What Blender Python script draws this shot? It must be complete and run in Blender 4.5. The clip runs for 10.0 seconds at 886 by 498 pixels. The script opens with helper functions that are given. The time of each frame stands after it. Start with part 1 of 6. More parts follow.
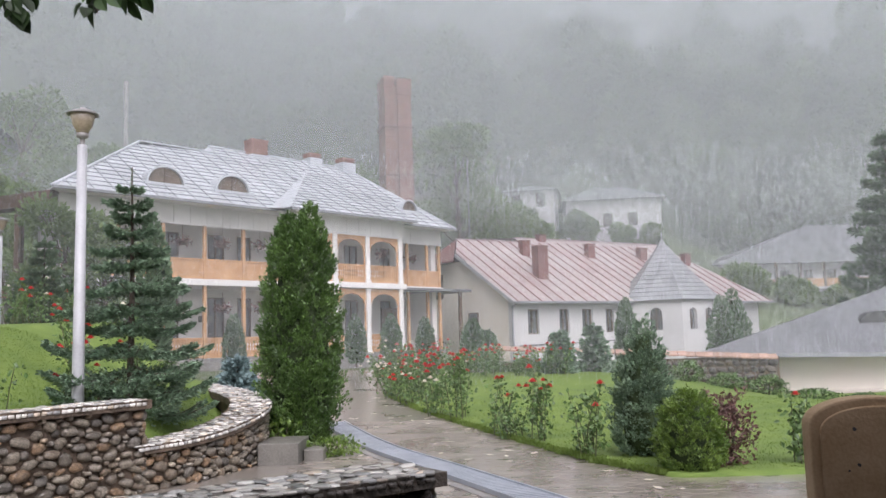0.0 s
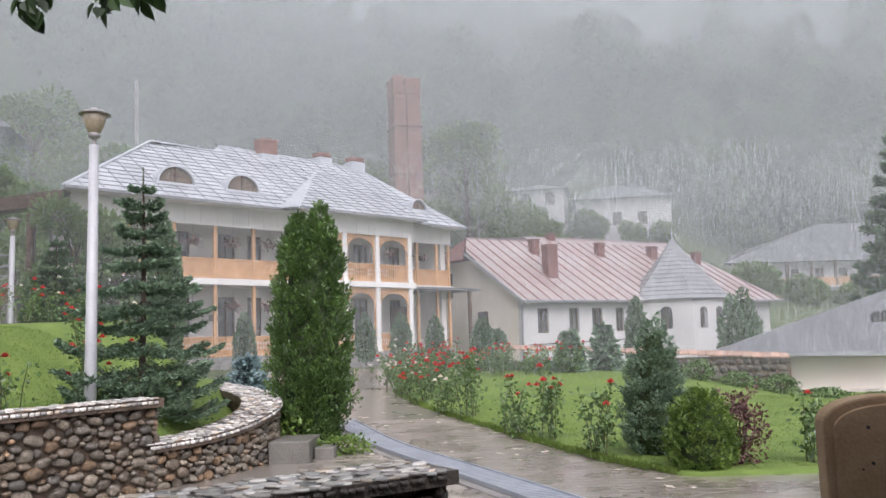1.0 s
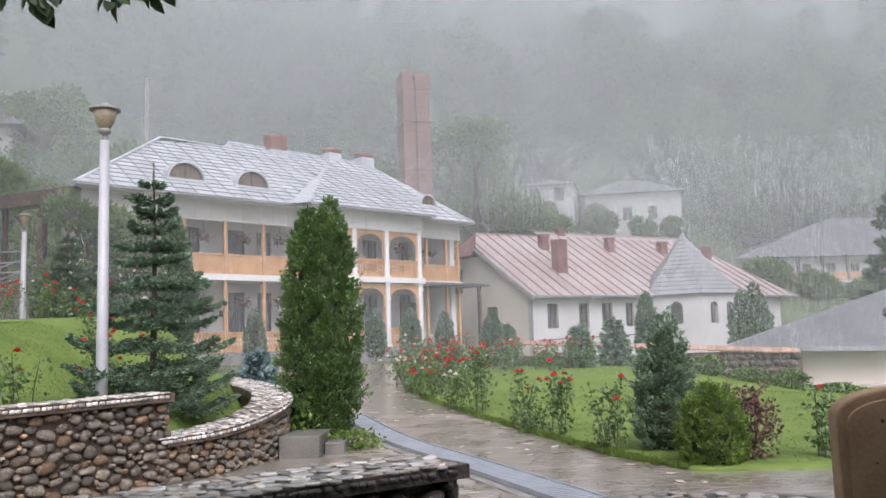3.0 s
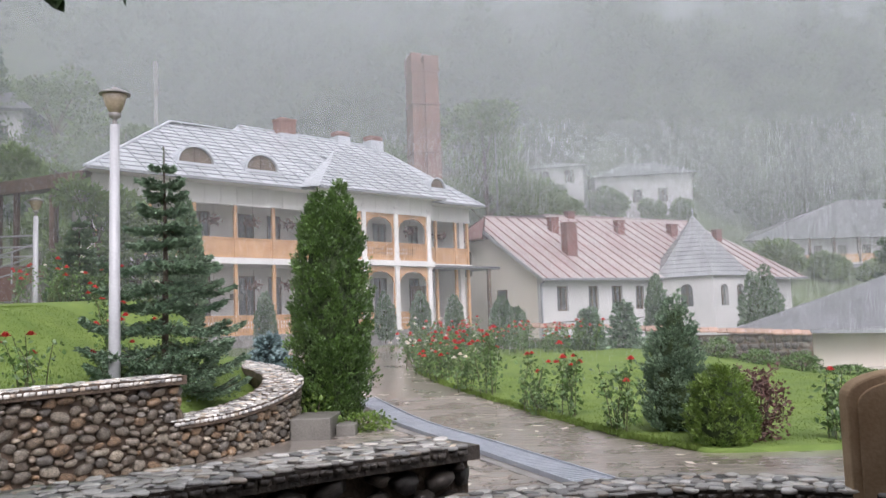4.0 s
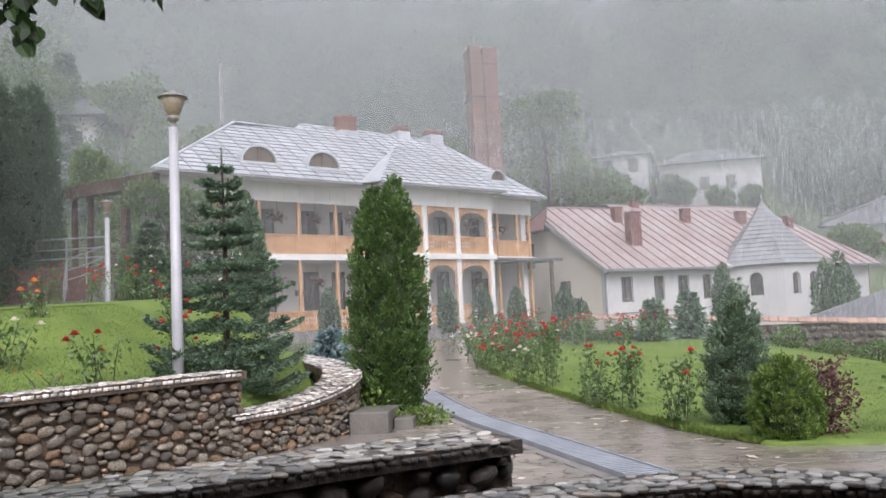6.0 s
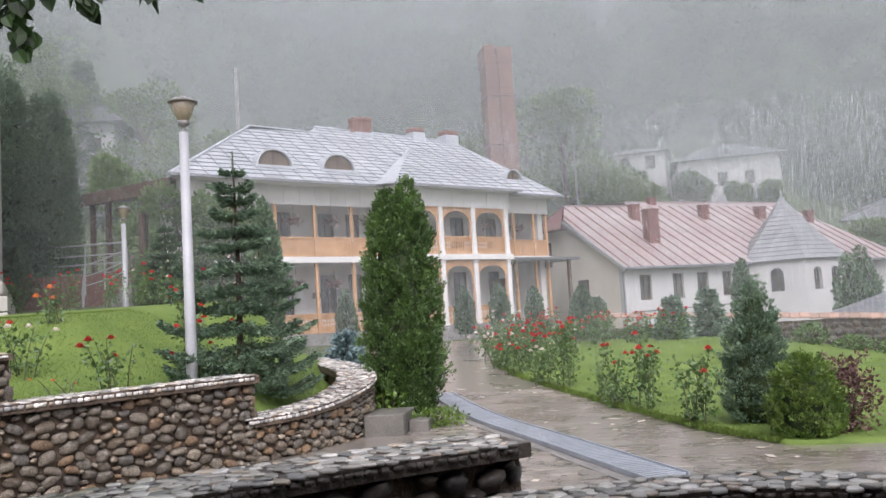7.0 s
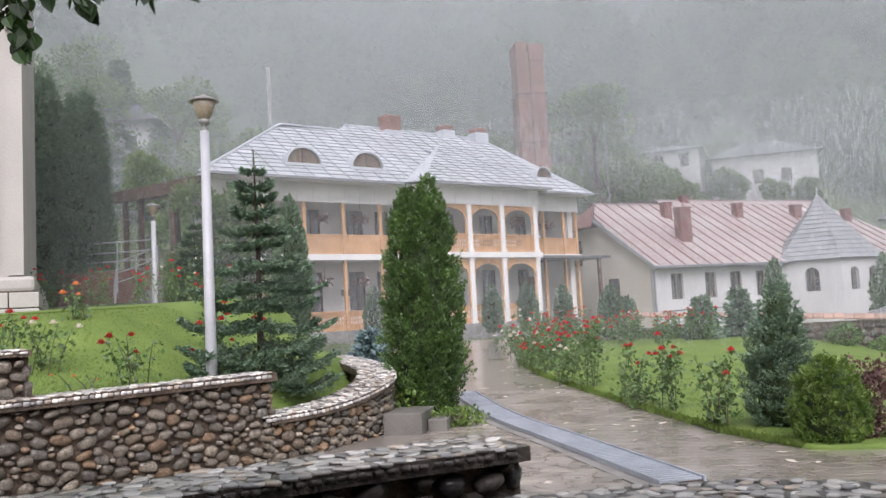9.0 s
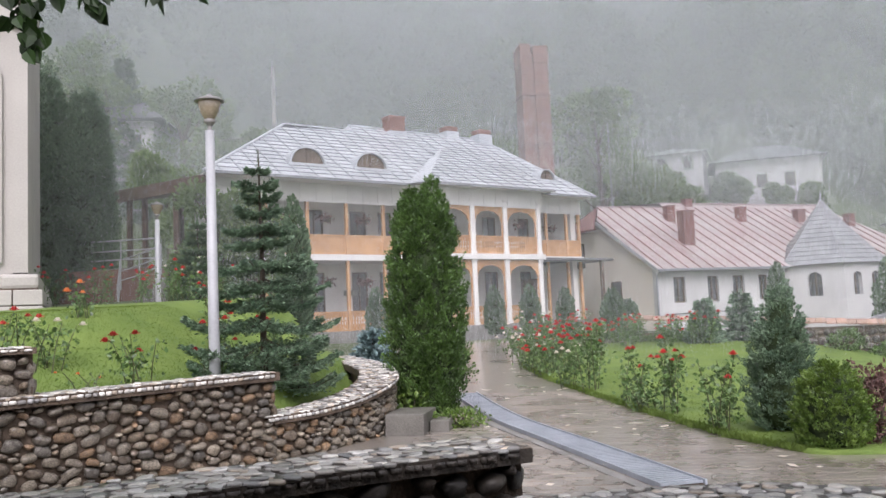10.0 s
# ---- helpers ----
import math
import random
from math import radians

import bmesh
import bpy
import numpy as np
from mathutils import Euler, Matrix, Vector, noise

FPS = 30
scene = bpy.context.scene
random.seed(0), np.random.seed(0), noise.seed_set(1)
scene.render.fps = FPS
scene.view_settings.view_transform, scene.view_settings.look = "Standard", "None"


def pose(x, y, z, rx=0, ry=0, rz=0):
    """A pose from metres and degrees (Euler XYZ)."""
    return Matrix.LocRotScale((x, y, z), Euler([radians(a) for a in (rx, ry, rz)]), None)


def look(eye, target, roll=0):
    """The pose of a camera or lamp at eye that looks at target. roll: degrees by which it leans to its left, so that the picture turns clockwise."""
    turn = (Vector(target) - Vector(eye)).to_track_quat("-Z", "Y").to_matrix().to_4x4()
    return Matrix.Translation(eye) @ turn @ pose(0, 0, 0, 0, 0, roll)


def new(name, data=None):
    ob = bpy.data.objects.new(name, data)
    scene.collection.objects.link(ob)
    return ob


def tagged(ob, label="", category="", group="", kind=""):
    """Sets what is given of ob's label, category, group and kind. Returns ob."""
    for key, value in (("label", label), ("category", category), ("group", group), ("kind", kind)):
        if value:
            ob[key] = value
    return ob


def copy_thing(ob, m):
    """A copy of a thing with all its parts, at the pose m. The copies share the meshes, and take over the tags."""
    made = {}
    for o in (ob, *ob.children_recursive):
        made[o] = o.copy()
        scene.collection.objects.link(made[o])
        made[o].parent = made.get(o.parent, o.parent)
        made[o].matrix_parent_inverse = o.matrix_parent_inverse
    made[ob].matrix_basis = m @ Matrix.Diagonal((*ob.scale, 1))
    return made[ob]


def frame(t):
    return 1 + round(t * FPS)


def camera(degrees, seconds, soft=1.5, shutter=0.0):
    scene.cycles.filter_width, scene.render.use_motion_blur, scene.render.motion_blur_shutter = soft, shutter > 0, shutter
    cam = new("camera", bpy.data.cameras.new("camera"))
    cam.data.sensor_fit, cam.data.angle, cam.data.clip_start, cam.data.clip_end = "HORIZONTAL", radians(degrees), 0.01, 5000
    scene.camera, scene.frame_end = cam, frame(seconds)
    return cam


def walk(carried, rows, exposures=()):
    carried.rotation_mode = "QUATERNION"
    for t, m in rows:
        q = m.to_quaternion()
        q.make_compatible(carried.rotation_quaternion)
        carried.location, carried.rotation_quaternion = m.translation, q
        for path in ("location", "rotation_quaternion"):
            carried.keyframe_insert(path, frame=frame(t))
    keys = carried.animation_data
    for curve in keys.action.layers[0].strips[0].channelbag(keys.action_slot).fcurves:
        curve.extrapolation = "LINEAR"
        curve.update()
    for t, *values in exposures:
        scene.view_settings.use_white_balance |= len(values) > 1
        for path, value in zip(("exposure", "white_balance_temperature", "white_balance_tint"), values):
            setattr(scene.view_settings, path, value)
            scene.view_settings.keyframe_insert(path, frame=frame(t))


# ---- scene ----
cam = camera(56.42, 10.0)
PATH = [
    (0.0, (0.000, -0.000, 1.600), (0.200, 6.456, 1.784)),
    (0.5, (-0.007, -0.010, 1.595), (0.605, 6.444, 1.745)),
    (1.0, (-0.011, -0.004, 1.596), (0.855, 6.411, 1.806)),
    (1.5, (-0.015, 0.009, 1.592), (0.746, 6.443, 1.762)),
    (2.0, (-0.021, -0.003, 1.596), (1.023, 6.499, 1.691)),
    (2.5, (-0.016, 0.010, 1.591), (1.227, 6.482, 1.747)),
    (4.0, (-0.019, 0.004, 1.582), (2.178, 4.982, 1.943)),
    (4.5, (-0.015, 0.005, 1.583), (2.328, 4.801, 1.947)),
    (5.0, (-0.011, 0.002, 1.583), (2.661, 4.495, 2.096)),
    (5.5, (0.036, -0.001, 1.590), (5.157, 4.557, 2.761)),
    (6.0, (0.130, 0.026, 1.586), (6.755, 4.672, 2.702)),
    (7.5, (0.292, 0.158, 1.591), (8.540, 4.802, 3.461)),
    (8.0, (0.414, 0.197, 1.591), (9.389, 4.770, 2.411)),
    (8.5, (0.412, 0.201, 1.601), (10.168, 4.733, 3.304)),
    (9.0, (0.382, 0.186, 1.600), (10.366, 4.733, 3.073)),
    (9.5, (0.373, 0.164, 1.601), (10.487, 4.794, 2.764)),
    (10.0, (0.375, 0.160, 1.602), (10.495, 4.823, 2.542)),
]
walk(cam, [(t, pose(*p, 90 + a[1], a[2], a[0])) for t, p, a in PATH], exposures=[(0.0, 0.76, 6250, 20), (10.0, 0.76, 6250, 20)])

# ---- world and light: a rainy overcast sky ----
world = bpy.data.worlds.new("overcast")
scene.world = world
world.use_nodes = True
wn, wl = world.node_tree.nodes, world.node_tree.links
sky = wn.new("ShaderNodeTexSky")
sky.sky_type = "NISHITA"
sky.sun_disc = False
sky.sun_elevation, sky.sun_rotation = radians(48), radians(169)
sky.dust_density, sky.air_density = 4.0, 1.0
hsv = wn.new("ShaderNodeHueSaturation")
hsv.inputs["Saturation"].default_value = 0.12
wl.new(sky.outputs[0], hsv.inputs["Color"])
wl.new(hsv.outputs[0], wn["Background"].inputs["Color"])
wn["Background"].inputs["Strength"].default_value = 0.13
sun = new("sun", bpy.data.lights.new("sun", "SUN"))
sun.data.energy, sun.data.angle, sun.data.color = 1.25, radians(40), (1.0, 0.98, 0.95)
sun.matrix_world = look((4, -20, 23), (0, 0, 0))

# ---- materials ----
def nodes_of(name):
    m = bpy.data.materials.new(name)
    m.use_nodes = True
    return m, m.node_tree.nodes, m.node_tree.links, m.node_tree.nodes["Principled BSDF"]


def surface(name, a, b, rough=0.7, scale=3.0, fine=40.0, bump=0.2, metal=0.0, per="", spread=0.25, third=None, wet=0.0, soft_light=0.0, film=0.2, ior=1.5):
    """Two colours mixed by coarse and fine noise; per: 'object' or 'island' varies the value piece by piece."""
    m, n, l, p = nodes_of(name)
    tc = n.new("ShaderNodeTexCoord")
    n1, n2 = n.new("ShaderNodeTexNoise"), n.new("ShaderNodeTexNoise")
    n1.inputs["Scale"].default_value, n2.inputs["Scale"].default_value = scale, fine
    n1.inputs["Detail"].default_value, n2.inputs["Detail"].default_value = 4, 3
    for k in (n1, n2):
        l.new(tc.outputs["Object"], k.inputs["Vector"])
    add = n.new("ShaderNodeMath")
    add.operation = "MULTIPLY_ADD"
    add.inputs[1].default_value, add.inputs[2].default_value = 0.45, -0.2
    l.new(n2.outputs[0], add.inputs[0])
    tot = n.new("ShaderNodeMath")
    tot.operation = "ADD"
    l.new(n1.outputs[0], tot.inputs[0])
    l.new(add.outputs[0], tot.inputs[1])
    ramp = n.new("ShaderNodeValToRGB")
    e = ramp.color_ramp.elements
    e[0].position, e[1].position = 0.32, 0.72
    e[0].color, e[1].color = (*a, 1), (*b, 1)
    l.new(tot.outputs[0], ramp.inputs[0])
    col = ramp.outputs[0]
    if per:
        src = n.new("ShaderNodeObjectInfo").outputs["Random"] if per == "object" else n.new("ShaderNodeNewGeometry").outputs["Random Per Island"]
        if third:
            cr = n.new("ShaderNodeValToRGB")
            ce = cr.color_ramp.elements
            ce[0].color = (*third[0], 1)
            ce[1].color = (*third[-1], 1)
            for k, c in enumerate(third[1:-1]):
                ce.new((k + 1) / (len(third) - 1)).color = (*c, 1)
            cr.color_ramp.interpolation = "CONSTANT" if len(third) > 3 else "LINEAR"
            l.new(src, cr.inputs[0])
            mx = n.new("ShaderNodeMix")
            mx.data_type, mx.blend_type = "RGBA", "MULTIPLY"
            mx.inputs["Factor"].default_value = 1.0
            l.new(col, mx.inputs[6])
            l.new(cr.outputs[0], mx.inputs[7])
            col = mx.outputs[2]
        mr = n.new("ShaderNodeMapRange")
        mr.inputs["To Min"].default_value, mr.inputs["To Max"].default_value = 1 - spread, 1 + spread
        fr = n.new("ShaderNodeMath")
        fr.operation = "FRACT"
        mu = n.new("ShaderNodeMath")
        mu.operation = "MULTIPLY"
        mu.inputs[1].default_value = 7.31
        l.new(src, mu.inputs[0])
        l.new(mu.outputs[0], fr.inputs[0])
        l.new(fr.outputs[0], mr.inputs["Value"])
        hv = n.new("ShaderNodeHueSaturation")
        l.new(mr.outputs[0], hv.inputs["Value"])
        l.new(col, hv.inputs["Color"])
        col = hv.outputs[0]
    l.new(col, p.inputs["Base Color"])
    p.inputs["Metallic"].default_value = metal
    rr = n.new("ShaderNodeMapRange")
    rr.inputs["To Min"].default_value, rr.inputs["To Max"].default_value = max(0.05, rough - 0.12), min(1, rough + 0.12)
    l.new(n1.outputs[0], rr.inputs["Value"])
    l.new(rr.outputs[0], p.inputs["Roughness"])
    if wet:
        p.inputs["Coat Weight"].default_value, p.inputs["Coat Roughness"].default_value = wet, film
        p.inputs["Coat IOR"].default_value = ior
    if bump:
        bp = n.new("ShaderNodeBump")
        bp.inputs["Strength"].default_value, bp.inputs["Distance"].default_value = bump, 0.02
        l.new(n2.outputs[0], bp.inputs["Height"])
        l.new(bp.outputs[0], p.inputs["Normal"])
    if soft_light:
        tr = n.new("ShaderNodeBsdfTranslucent")
        l.new(col, tr.inputs["Color"])
        ms = n.new("ShaderNodeMixShader")
        ms.inputs[0].default_value = soft_light
        l.new(p.outputs[0], ms.inputs[1])
        l.new(tr.outputs[0], ms.inputs[2])
        l.new(ms.outputs[0], n["Material Output"].inputs["Surface"])
    return m


def glass(name, tint=(0.05, 0.055, 0.06)):
    m, n, l, p = nodes_of(name)
    p.inputs["Base Color"].default_value = (*tint, 1)
    p.inputs["Roughness"].default_value = 0.12
    p.inputs["Specular IOR Level"].default_value = 1.0
    p.inputs["Coat Weight"].default_value, p.inputs["Coat Roughness"].default_value, p.inputs["Coat IOR"].default_value = 1.0, 0.3, 1.8
    return m


def mist(name, density, low, high, least=0.75, most=1.7):
    """Thin drifting rain mist that lets most light through; denser towards the top of the slope."""
    m, n, l, p = nodes_of(name)
    n.remove(p)
    tc = n.new("ShaderNodeTexCoord")
    nz = n.new("ShaderNodeTexNoise")
    nz.inputs["Scale"].default_value, nz.inputs["Detail"].default_value = 0.022, 5
    mp = n.new("ShaderNodeMapping")
    mp.inputs["Rotation"].default_value = (0, 0.5, 0)
    mp.inputs["Scale"].default_value = (1.0, 1.0, 0.55)
    l.new(tc.outputs["Object"], mp.inputs["Vector"])
    l.new(mp.outputs[0], nz.inputs["Vector"])
    sp = n.new("ShaderNodeSeparateXYZ")
    l.new(tc.outputs["Object"], sp.inputs[0])
    up = n.new("ShaderNodeMapRange")
    up.interpolation_type = "SMOOTHSTEP"
    up.inputs["From Min"].default_value, up.inputs["From Max"].default_value = low, high
    up.inputs["To Min"].default_value, up.inputs["To Max"].default_value = least, most
    l.new(sp.outputs["Z"], up.inputs["Value"])
    nr = n.new("ShaderNodeMapRange")
    nr.inputs["From Min"].default_value, nr.inputs["From Max"].default_value = 0.3, 0.7
    nr.inputs["To Min"].default_value, nr.inputs["To Max"].default_value = 0.7 * density, 1.3 * density
    l.new(nz.outputs[0], nr.inputs["Value"])
    mu = n.new("ShaderNodeMath")
    mu.operation, mu.use_clamp = "MULTIPLY", True
    l.new(nr.outputs[0], mu.inputs[0])
    l.new(up.outputs[0], mu.inputs[1])
    d, t, x = n.new("ShaderNodeBsdfDiffuse"), n.new("ShaderNodeBsdfTranslucent"), n.new("ShaderNodeBsdfTransparent")
    d.inputs["Color"].default_value = t.inputs["Color"].default_value = (0.655, 0.705, 0.715, 1)
    m1, m2 = n.new("ShaderNodeMixShader"), n.new("ShaderNodeMixShader")
    l.new(d.outputs[0], m1.inputs[1])
    l.new(t.outputs[0], m1.inputs[2])
    l.new(mu.outputs[0], m2.inputs[0])
    l.new(x.outputs[0], m2.inputs[1])
    l.new(m1.outputs[0], m2.inputs[2])
    l.new(m2.outputs[0], n["Material Output"].inputs["Surface"])
    return m


STONES = [(1.0, 0.98, 0.94), (0.72, 0.7, 0.66), (1.2, 1.17, 1.1), (0.55, 0.56, 0.58), (0.95, 0.84, 0.72), (0.85, 0.84, 0.82), (1.08, 0.8, 0.56), (0.62, 0.56, 0.5), (0.9, 0.88, 0.86), (1.05, 1.0, 0.9)]
GREYS = [(1.0, 1.0, 0.98), (0.55, 0.56, 0.57), (1.25, 1.25, 1.22), (0.4, 0.41, 0.42), (0.8, 0.78, 0.74), (1.15, 1.13, 1.08), (0.95, 0.82, 0.68), (0.65, 0.64, 0.63), (1.1, 1.1, 1.1), (0.75, 0.76, 0.78)]
m_stone = surface("river_stone", (0.1, 0.085, 0.062), (0.38, 0.335, 0.27), 0.36, 9, 70, 0.7, per="object", third=STONES, spread=0.3, wet=0.6, film=0.25)
m_stone_i = surface("river_stone_small", (0.1, 0.085, 0.062), (0.38, 0.335, 0.27), 0.36, 9, 70, 0.7, per="island", third=STONES, spread=0.3, wet=0.6, film=0.25)
# Darker copy of river_stone: porch shade on near walls put into the colour.
m_boulder_shade = surface("shaded_wet_boulder", (0.035, 0.03, 0.025), (0.1, 0.085, 0.07), 0.4, 6, 50, 0.6, per="object", third=STONES, spread=0.3, wet=0.3)
m_pebble = surface("cap_pebble", (0.4, 0.39, 0.37), (0.68, 0.66, 0.625), 0.35, 8, 80, 0.25, per="island", third=GREYS, spread=0.35, wet=0.8)
m_pebble_o = surface("cap_pebble_single", (0.4, 0.39, 0.37), (0.68, 0.66, 0.625), 0.35, 8, 80, 0.25, per="object", third=GREYS, spread=0.35, wet=0.8)
m_mortar = surface("mortar", (0.06, 0.043, 0.03), (0.15, 0.11, 0.078), 0.8, 4, 60, 0.8)
m_paver = surface("wet_paver", (0.19, 0.165, 0.14), (0.34, 0.305, 0.265), 0.3, 4, 50, 0.25, per="island", spread=0.3, wet=0.9)
m_paver_s = surface("smooth_wet_paver", (0.2, 0.172, 0.147), (0.33, 0.292, 0.255), 0.28, 1.3, 50, 0.3, per="island", spread=0.14, wet=1.0)
m_paver_o = surface("wet_paver_single", (0.19, 0.165, 0.14), (0.34, 0.305, 0.265), 0.3, 4, 50, 0.25, per="object", spread=0.3, wet=0.9)
m_wetground = surface("wet_ground", (0.2, 0.175, 0.15), (0.32, 0.285, 0.25), 0.3, 0.9, 30, 0.35, wet=1.0)
m_ground = surface("earth", (0.05, 0.07, 0.03), (0.1, 0.13, 0.06), 0.9, 0.3, 6, 0.5)
m_lawn = surface("lawn", (0.08, 0.138, 0.02), (0.15, 0.215, 0.042), 0.8, 1.6, 60, 0.5)
m_blade = surface("grass_blade", (0.13, 0.2, 0.036), (0.19, 0.265, 0.06), 0.6, 3, 20, 0, per="island", spread=0.2, soft_light=0.6)
m_white = surface("white_plaster", (0.44, 0.435, 0.425), (0.53, 0.525, 0.515), 0.8, 0.8, 25, 0.15)
m_housewhite = surface("guest_house_plaster", (0.64, 0.62, 0.595), (0.74, 0.72, 0.695), 0.8, 0.8, 25, 0.15)
m_church = surface("church_plaster", (0.36, 0.338, 0.312), (0.45, 0.425, 0.395), 0.85, 0.5, 25, 0.2)
m_cream = surface("cream_plaster", (0.62, 0.57, 0.49), (0.72, 0.67, 0.59), 0.85, 0.7, 25, 0.2)
m_whitewood = surface("white_boards", (0.62, 0.61, 0.595), (0.72, 0.71, 0.69), 0.6, 2, 30, 0.15, per="object", spread=0.05)
m_timber = surface("orange_timber", (0.42, 0.225, 0.1), (0.56, 0.335, 0.175), 0.55, 2, 45, 0.2, per="object", spread=0.1, wet=0.3, film=0.5)
m_darkwood = surface("dark_wood", (0.07, 0.045, 0.032), (0.14, 0.095, 0.07), 0.6, 3, 40, 0.2)
m_shutter = surface("brown_shutter", (0.1, 0.075, 0.058), (0.17, 0.13, 0.1), 0.6, 3, 40, 0.2)
m_zinc = surface("zinc_sheet", (0.42, 0.445, 0.47), (0.58, 0.605, 0.63), 0.34, 1.0, 12, 0.08, metal=0.3, per="object", spread=0.1)
m_zincdark = surface("dark_zinc", (0.2, 0.21, 0.225), (0.3, 0.31, 0.325), 0.45, 2, 12, 0.1, metal=0.3)
m_zincrib = surface("zinc_rib", (0.26, 0.275, 0.29), (0.36, 0.375, 0.39), 0.4, 2, 12, 0.1, metal=0.3)
m_dark = surface("near_black", (0.03, 0.03, 0.032), (0.06, 0.06, 0.062), 0.7, 3, 20, 0.1)
m_redroof = surface("red_painted_sheet", (0.27, 0.185, 0.175), (0.38, 0.335, 0.325), 0.35, 0.55, 5, 0.1, per="object", spread=0.1, wet=1.0, film=0.5, ior=1.75)
m_redseam = surface("red_seam", (0.16, 0.07, 0.06), (0.24, 0.12, 0.11), 0.5, 2, 12, 0.1)
m_redchim = surface("red_flue", (0.13, 0.058, 0.054), (0.2, 0.1, 0.09), 0.6, 2, 20, 0.2)
m_shingle = surface("grey_shingle", (0.17, 0.178, 0.187), (0.3, 0.308, 0.318), 0.5, 2, 20, 0.3, per="island", spread=0.15, wet=1.0, film=0.5, ior=1.75)
m_greyroof = surface("grey_roof_felt", (0.1, 0.102, 0.11), (0.15, 0.153, 0.165), 0.55, 0.6, 30, 0.15, wet=0.4, film=0.4)
m_brick = surface("brick", (0.2, 0.115, 0.095), (0.28, 0.18, 0.155), 0.85, 1.5, 18, 0.5)
m_oldbrick = surface("old_brick", (0.15, 0.075, 0.06), (0.25, 0.14, 0.115), 0.9, 0.5, 8, 0.5)
m_concrete = surface("concrete", (0.16, 0.155, 0.145), (0.27, 0.26, 0.245), 0.7, 2, 40, 0.25, wet=0.2)
m_oldconcrete = surface("mossy_concrete", (0.1, 0.095, 0.08), (0.18, 0.17, 0.15), 0.75, 3, 40, 0.35, wet=0.3)
m_steel = surface("galvanised_bar", (0.4, 0.44, 0.5), (0.55, 0.59, 0.65), 0.35, 3, 30, 0.1, metal=0.5)
m_pole = surface("white_pole_paint", (0.3, 0.305, 0.315), (0.4, 0.405, 0.415), 0.4, 2, 30, 0.08)
m_lampmetal = surface("lamp_hood", (0.16, 0.155, 0.145), (0.26, 0.25, 0.235), 0.4, 3, 30, 0.1)
m_lampglass = surface("lamp_bowl", (0.2, 0.165, 0.11), (0.32, 0.27, 0.19), 0.25, 5, 30, 0.05, wet=0.6)
m_glass = glass("window_glass")
m_slab = surface("sandstone_slab", (0.34, 0.225, 0.12), (0.47, 0.34, 0.21), 0.8, 5, 60, 0.2)
m_tile = surface("coping_tile", (0.3, 0.18, 0.13), (0.43, 0.29, 0.225), 0.7, 3, 30, 0.3, per="object", spread=0.2)
m_thuja = surface("thuja_leaf", (0.04, 0.09, 0.016), (0.1, 0.185, 0.036), 0.55, 2.5, 12, 0, per="island", spread=0.45, soft_light=0.25, wet=0.6, film=0.4, ior=1.5)
# Near-black core: the shade in gaps between sprays, put into its colour.
m_innershade = surface("inner_shade_black", (0.012, 0.024, 0.006), (0.03, 0.05, 0.012), 0.9, 8, 40, 0.5)
m_spruce = surface("spruce_needles", (0.08, 0.145, 0.085), (0.19, 0.28, 0.175), 0.6, 3, 12, 0, per="island", spread=0.4, soft_light=0.15, wet=0.6, film=0.4, ior=1.5)
m_conifer = surface("conifer_needles", (0.08, 0.142, 0.085), (0.17, 0.25, 0.15), 0.6, 3, 12, 0, per="island", spread=0.4, soft_light=0.2, wet=0.6, film=0.4)
m_bluespruce = surface("blue_spruce_needles", (0.13, 0.2, 0.2), (0.25, 0.34, 0.34), 0.6, 3, 12, 0, per="island", spread=0.3, soft_light=0.15)
m_box = surface("box_leaf", (0.07, 0.14, 0.02), (0.17, 0.26, 0.042), 0.55, 4, 15, 0, per="island", spread=0.4, soft_light=0.25, wet=0.6, film=0.4, ior=1.5)
m_barberry = surface("barberry_leaf", (0.09, 0.05, 0.045), (0.17, 0.085, 0.075), 0.55, 4, 15, 0, per="island", spread=0.4, soft_light=0.2)
m_roseleaf = surface("rose_leaf", (0.055, 0.11, 0.032), (0.125, 0.21, 0.06), 0.5, 4, 15, 0, per="island", spread=0.4, soft_light=0.2, wet=0.6, film=0.4, ior=1.5)
m_red = surface("red_petal", (0.48, 0.03, 0.035), (0.66, 0.08, 0.075), 0.5, 6, 20, 0, per="island", spread=0.2, soft_light=0.3)
m_darkred = surface("dark_red_petal", (0.28, 0.015, 0.015), (0.4, 0.03, 0.03), 0.5, 6, 20, 0, per="island", spread=0.2, soft_light=0.2)
m_orange = surface("orange_petal", (0.75, 0.2, 0.06), (0.85, 0.35, 0.15), 0.5, 6, 20, 0, per="island", spread=0.15, soft_light=0.3)
m_pale = surface("white_petal", (0.7, 0.62, 0.52), (0.85, 0.8, 0.72), 0.5, 6, 20, 0, per="island", spread=0.1, soft_light=0.3)
m_bark = surface("bark", (0.05, 0.038, 0.028), (0.11, 0.085, 0.065), 0.9, 4, 30, 0.6)
m_stem = surface("green_stem", (0.05, 0.06, 0.025), (0.1, 0.1, 0.05), 0.7, 5, 30, 0.1)
m_tree = surface("hill_leaf", (0.11, 0.165, 0.065), (0.19, 0.265, 0.105), 0.6, 0.12, 2, 0, per="island", spread=0.25, soft_light=0.4)
# Darker than hill_leaf to offset the mist; tone patches paint crown shading.
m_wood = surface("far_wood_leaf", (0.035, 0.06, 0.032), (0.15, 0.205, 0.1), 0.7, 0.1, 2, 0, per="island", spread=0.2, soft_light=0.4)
m_greyspruce = surface("grey_green_needles", (0.085, 0.14, 0.08), (0.16, 0.23, 0.135), 0.6, 1, 8, 0, per="island", spread=0.25, soft_light=0.3)
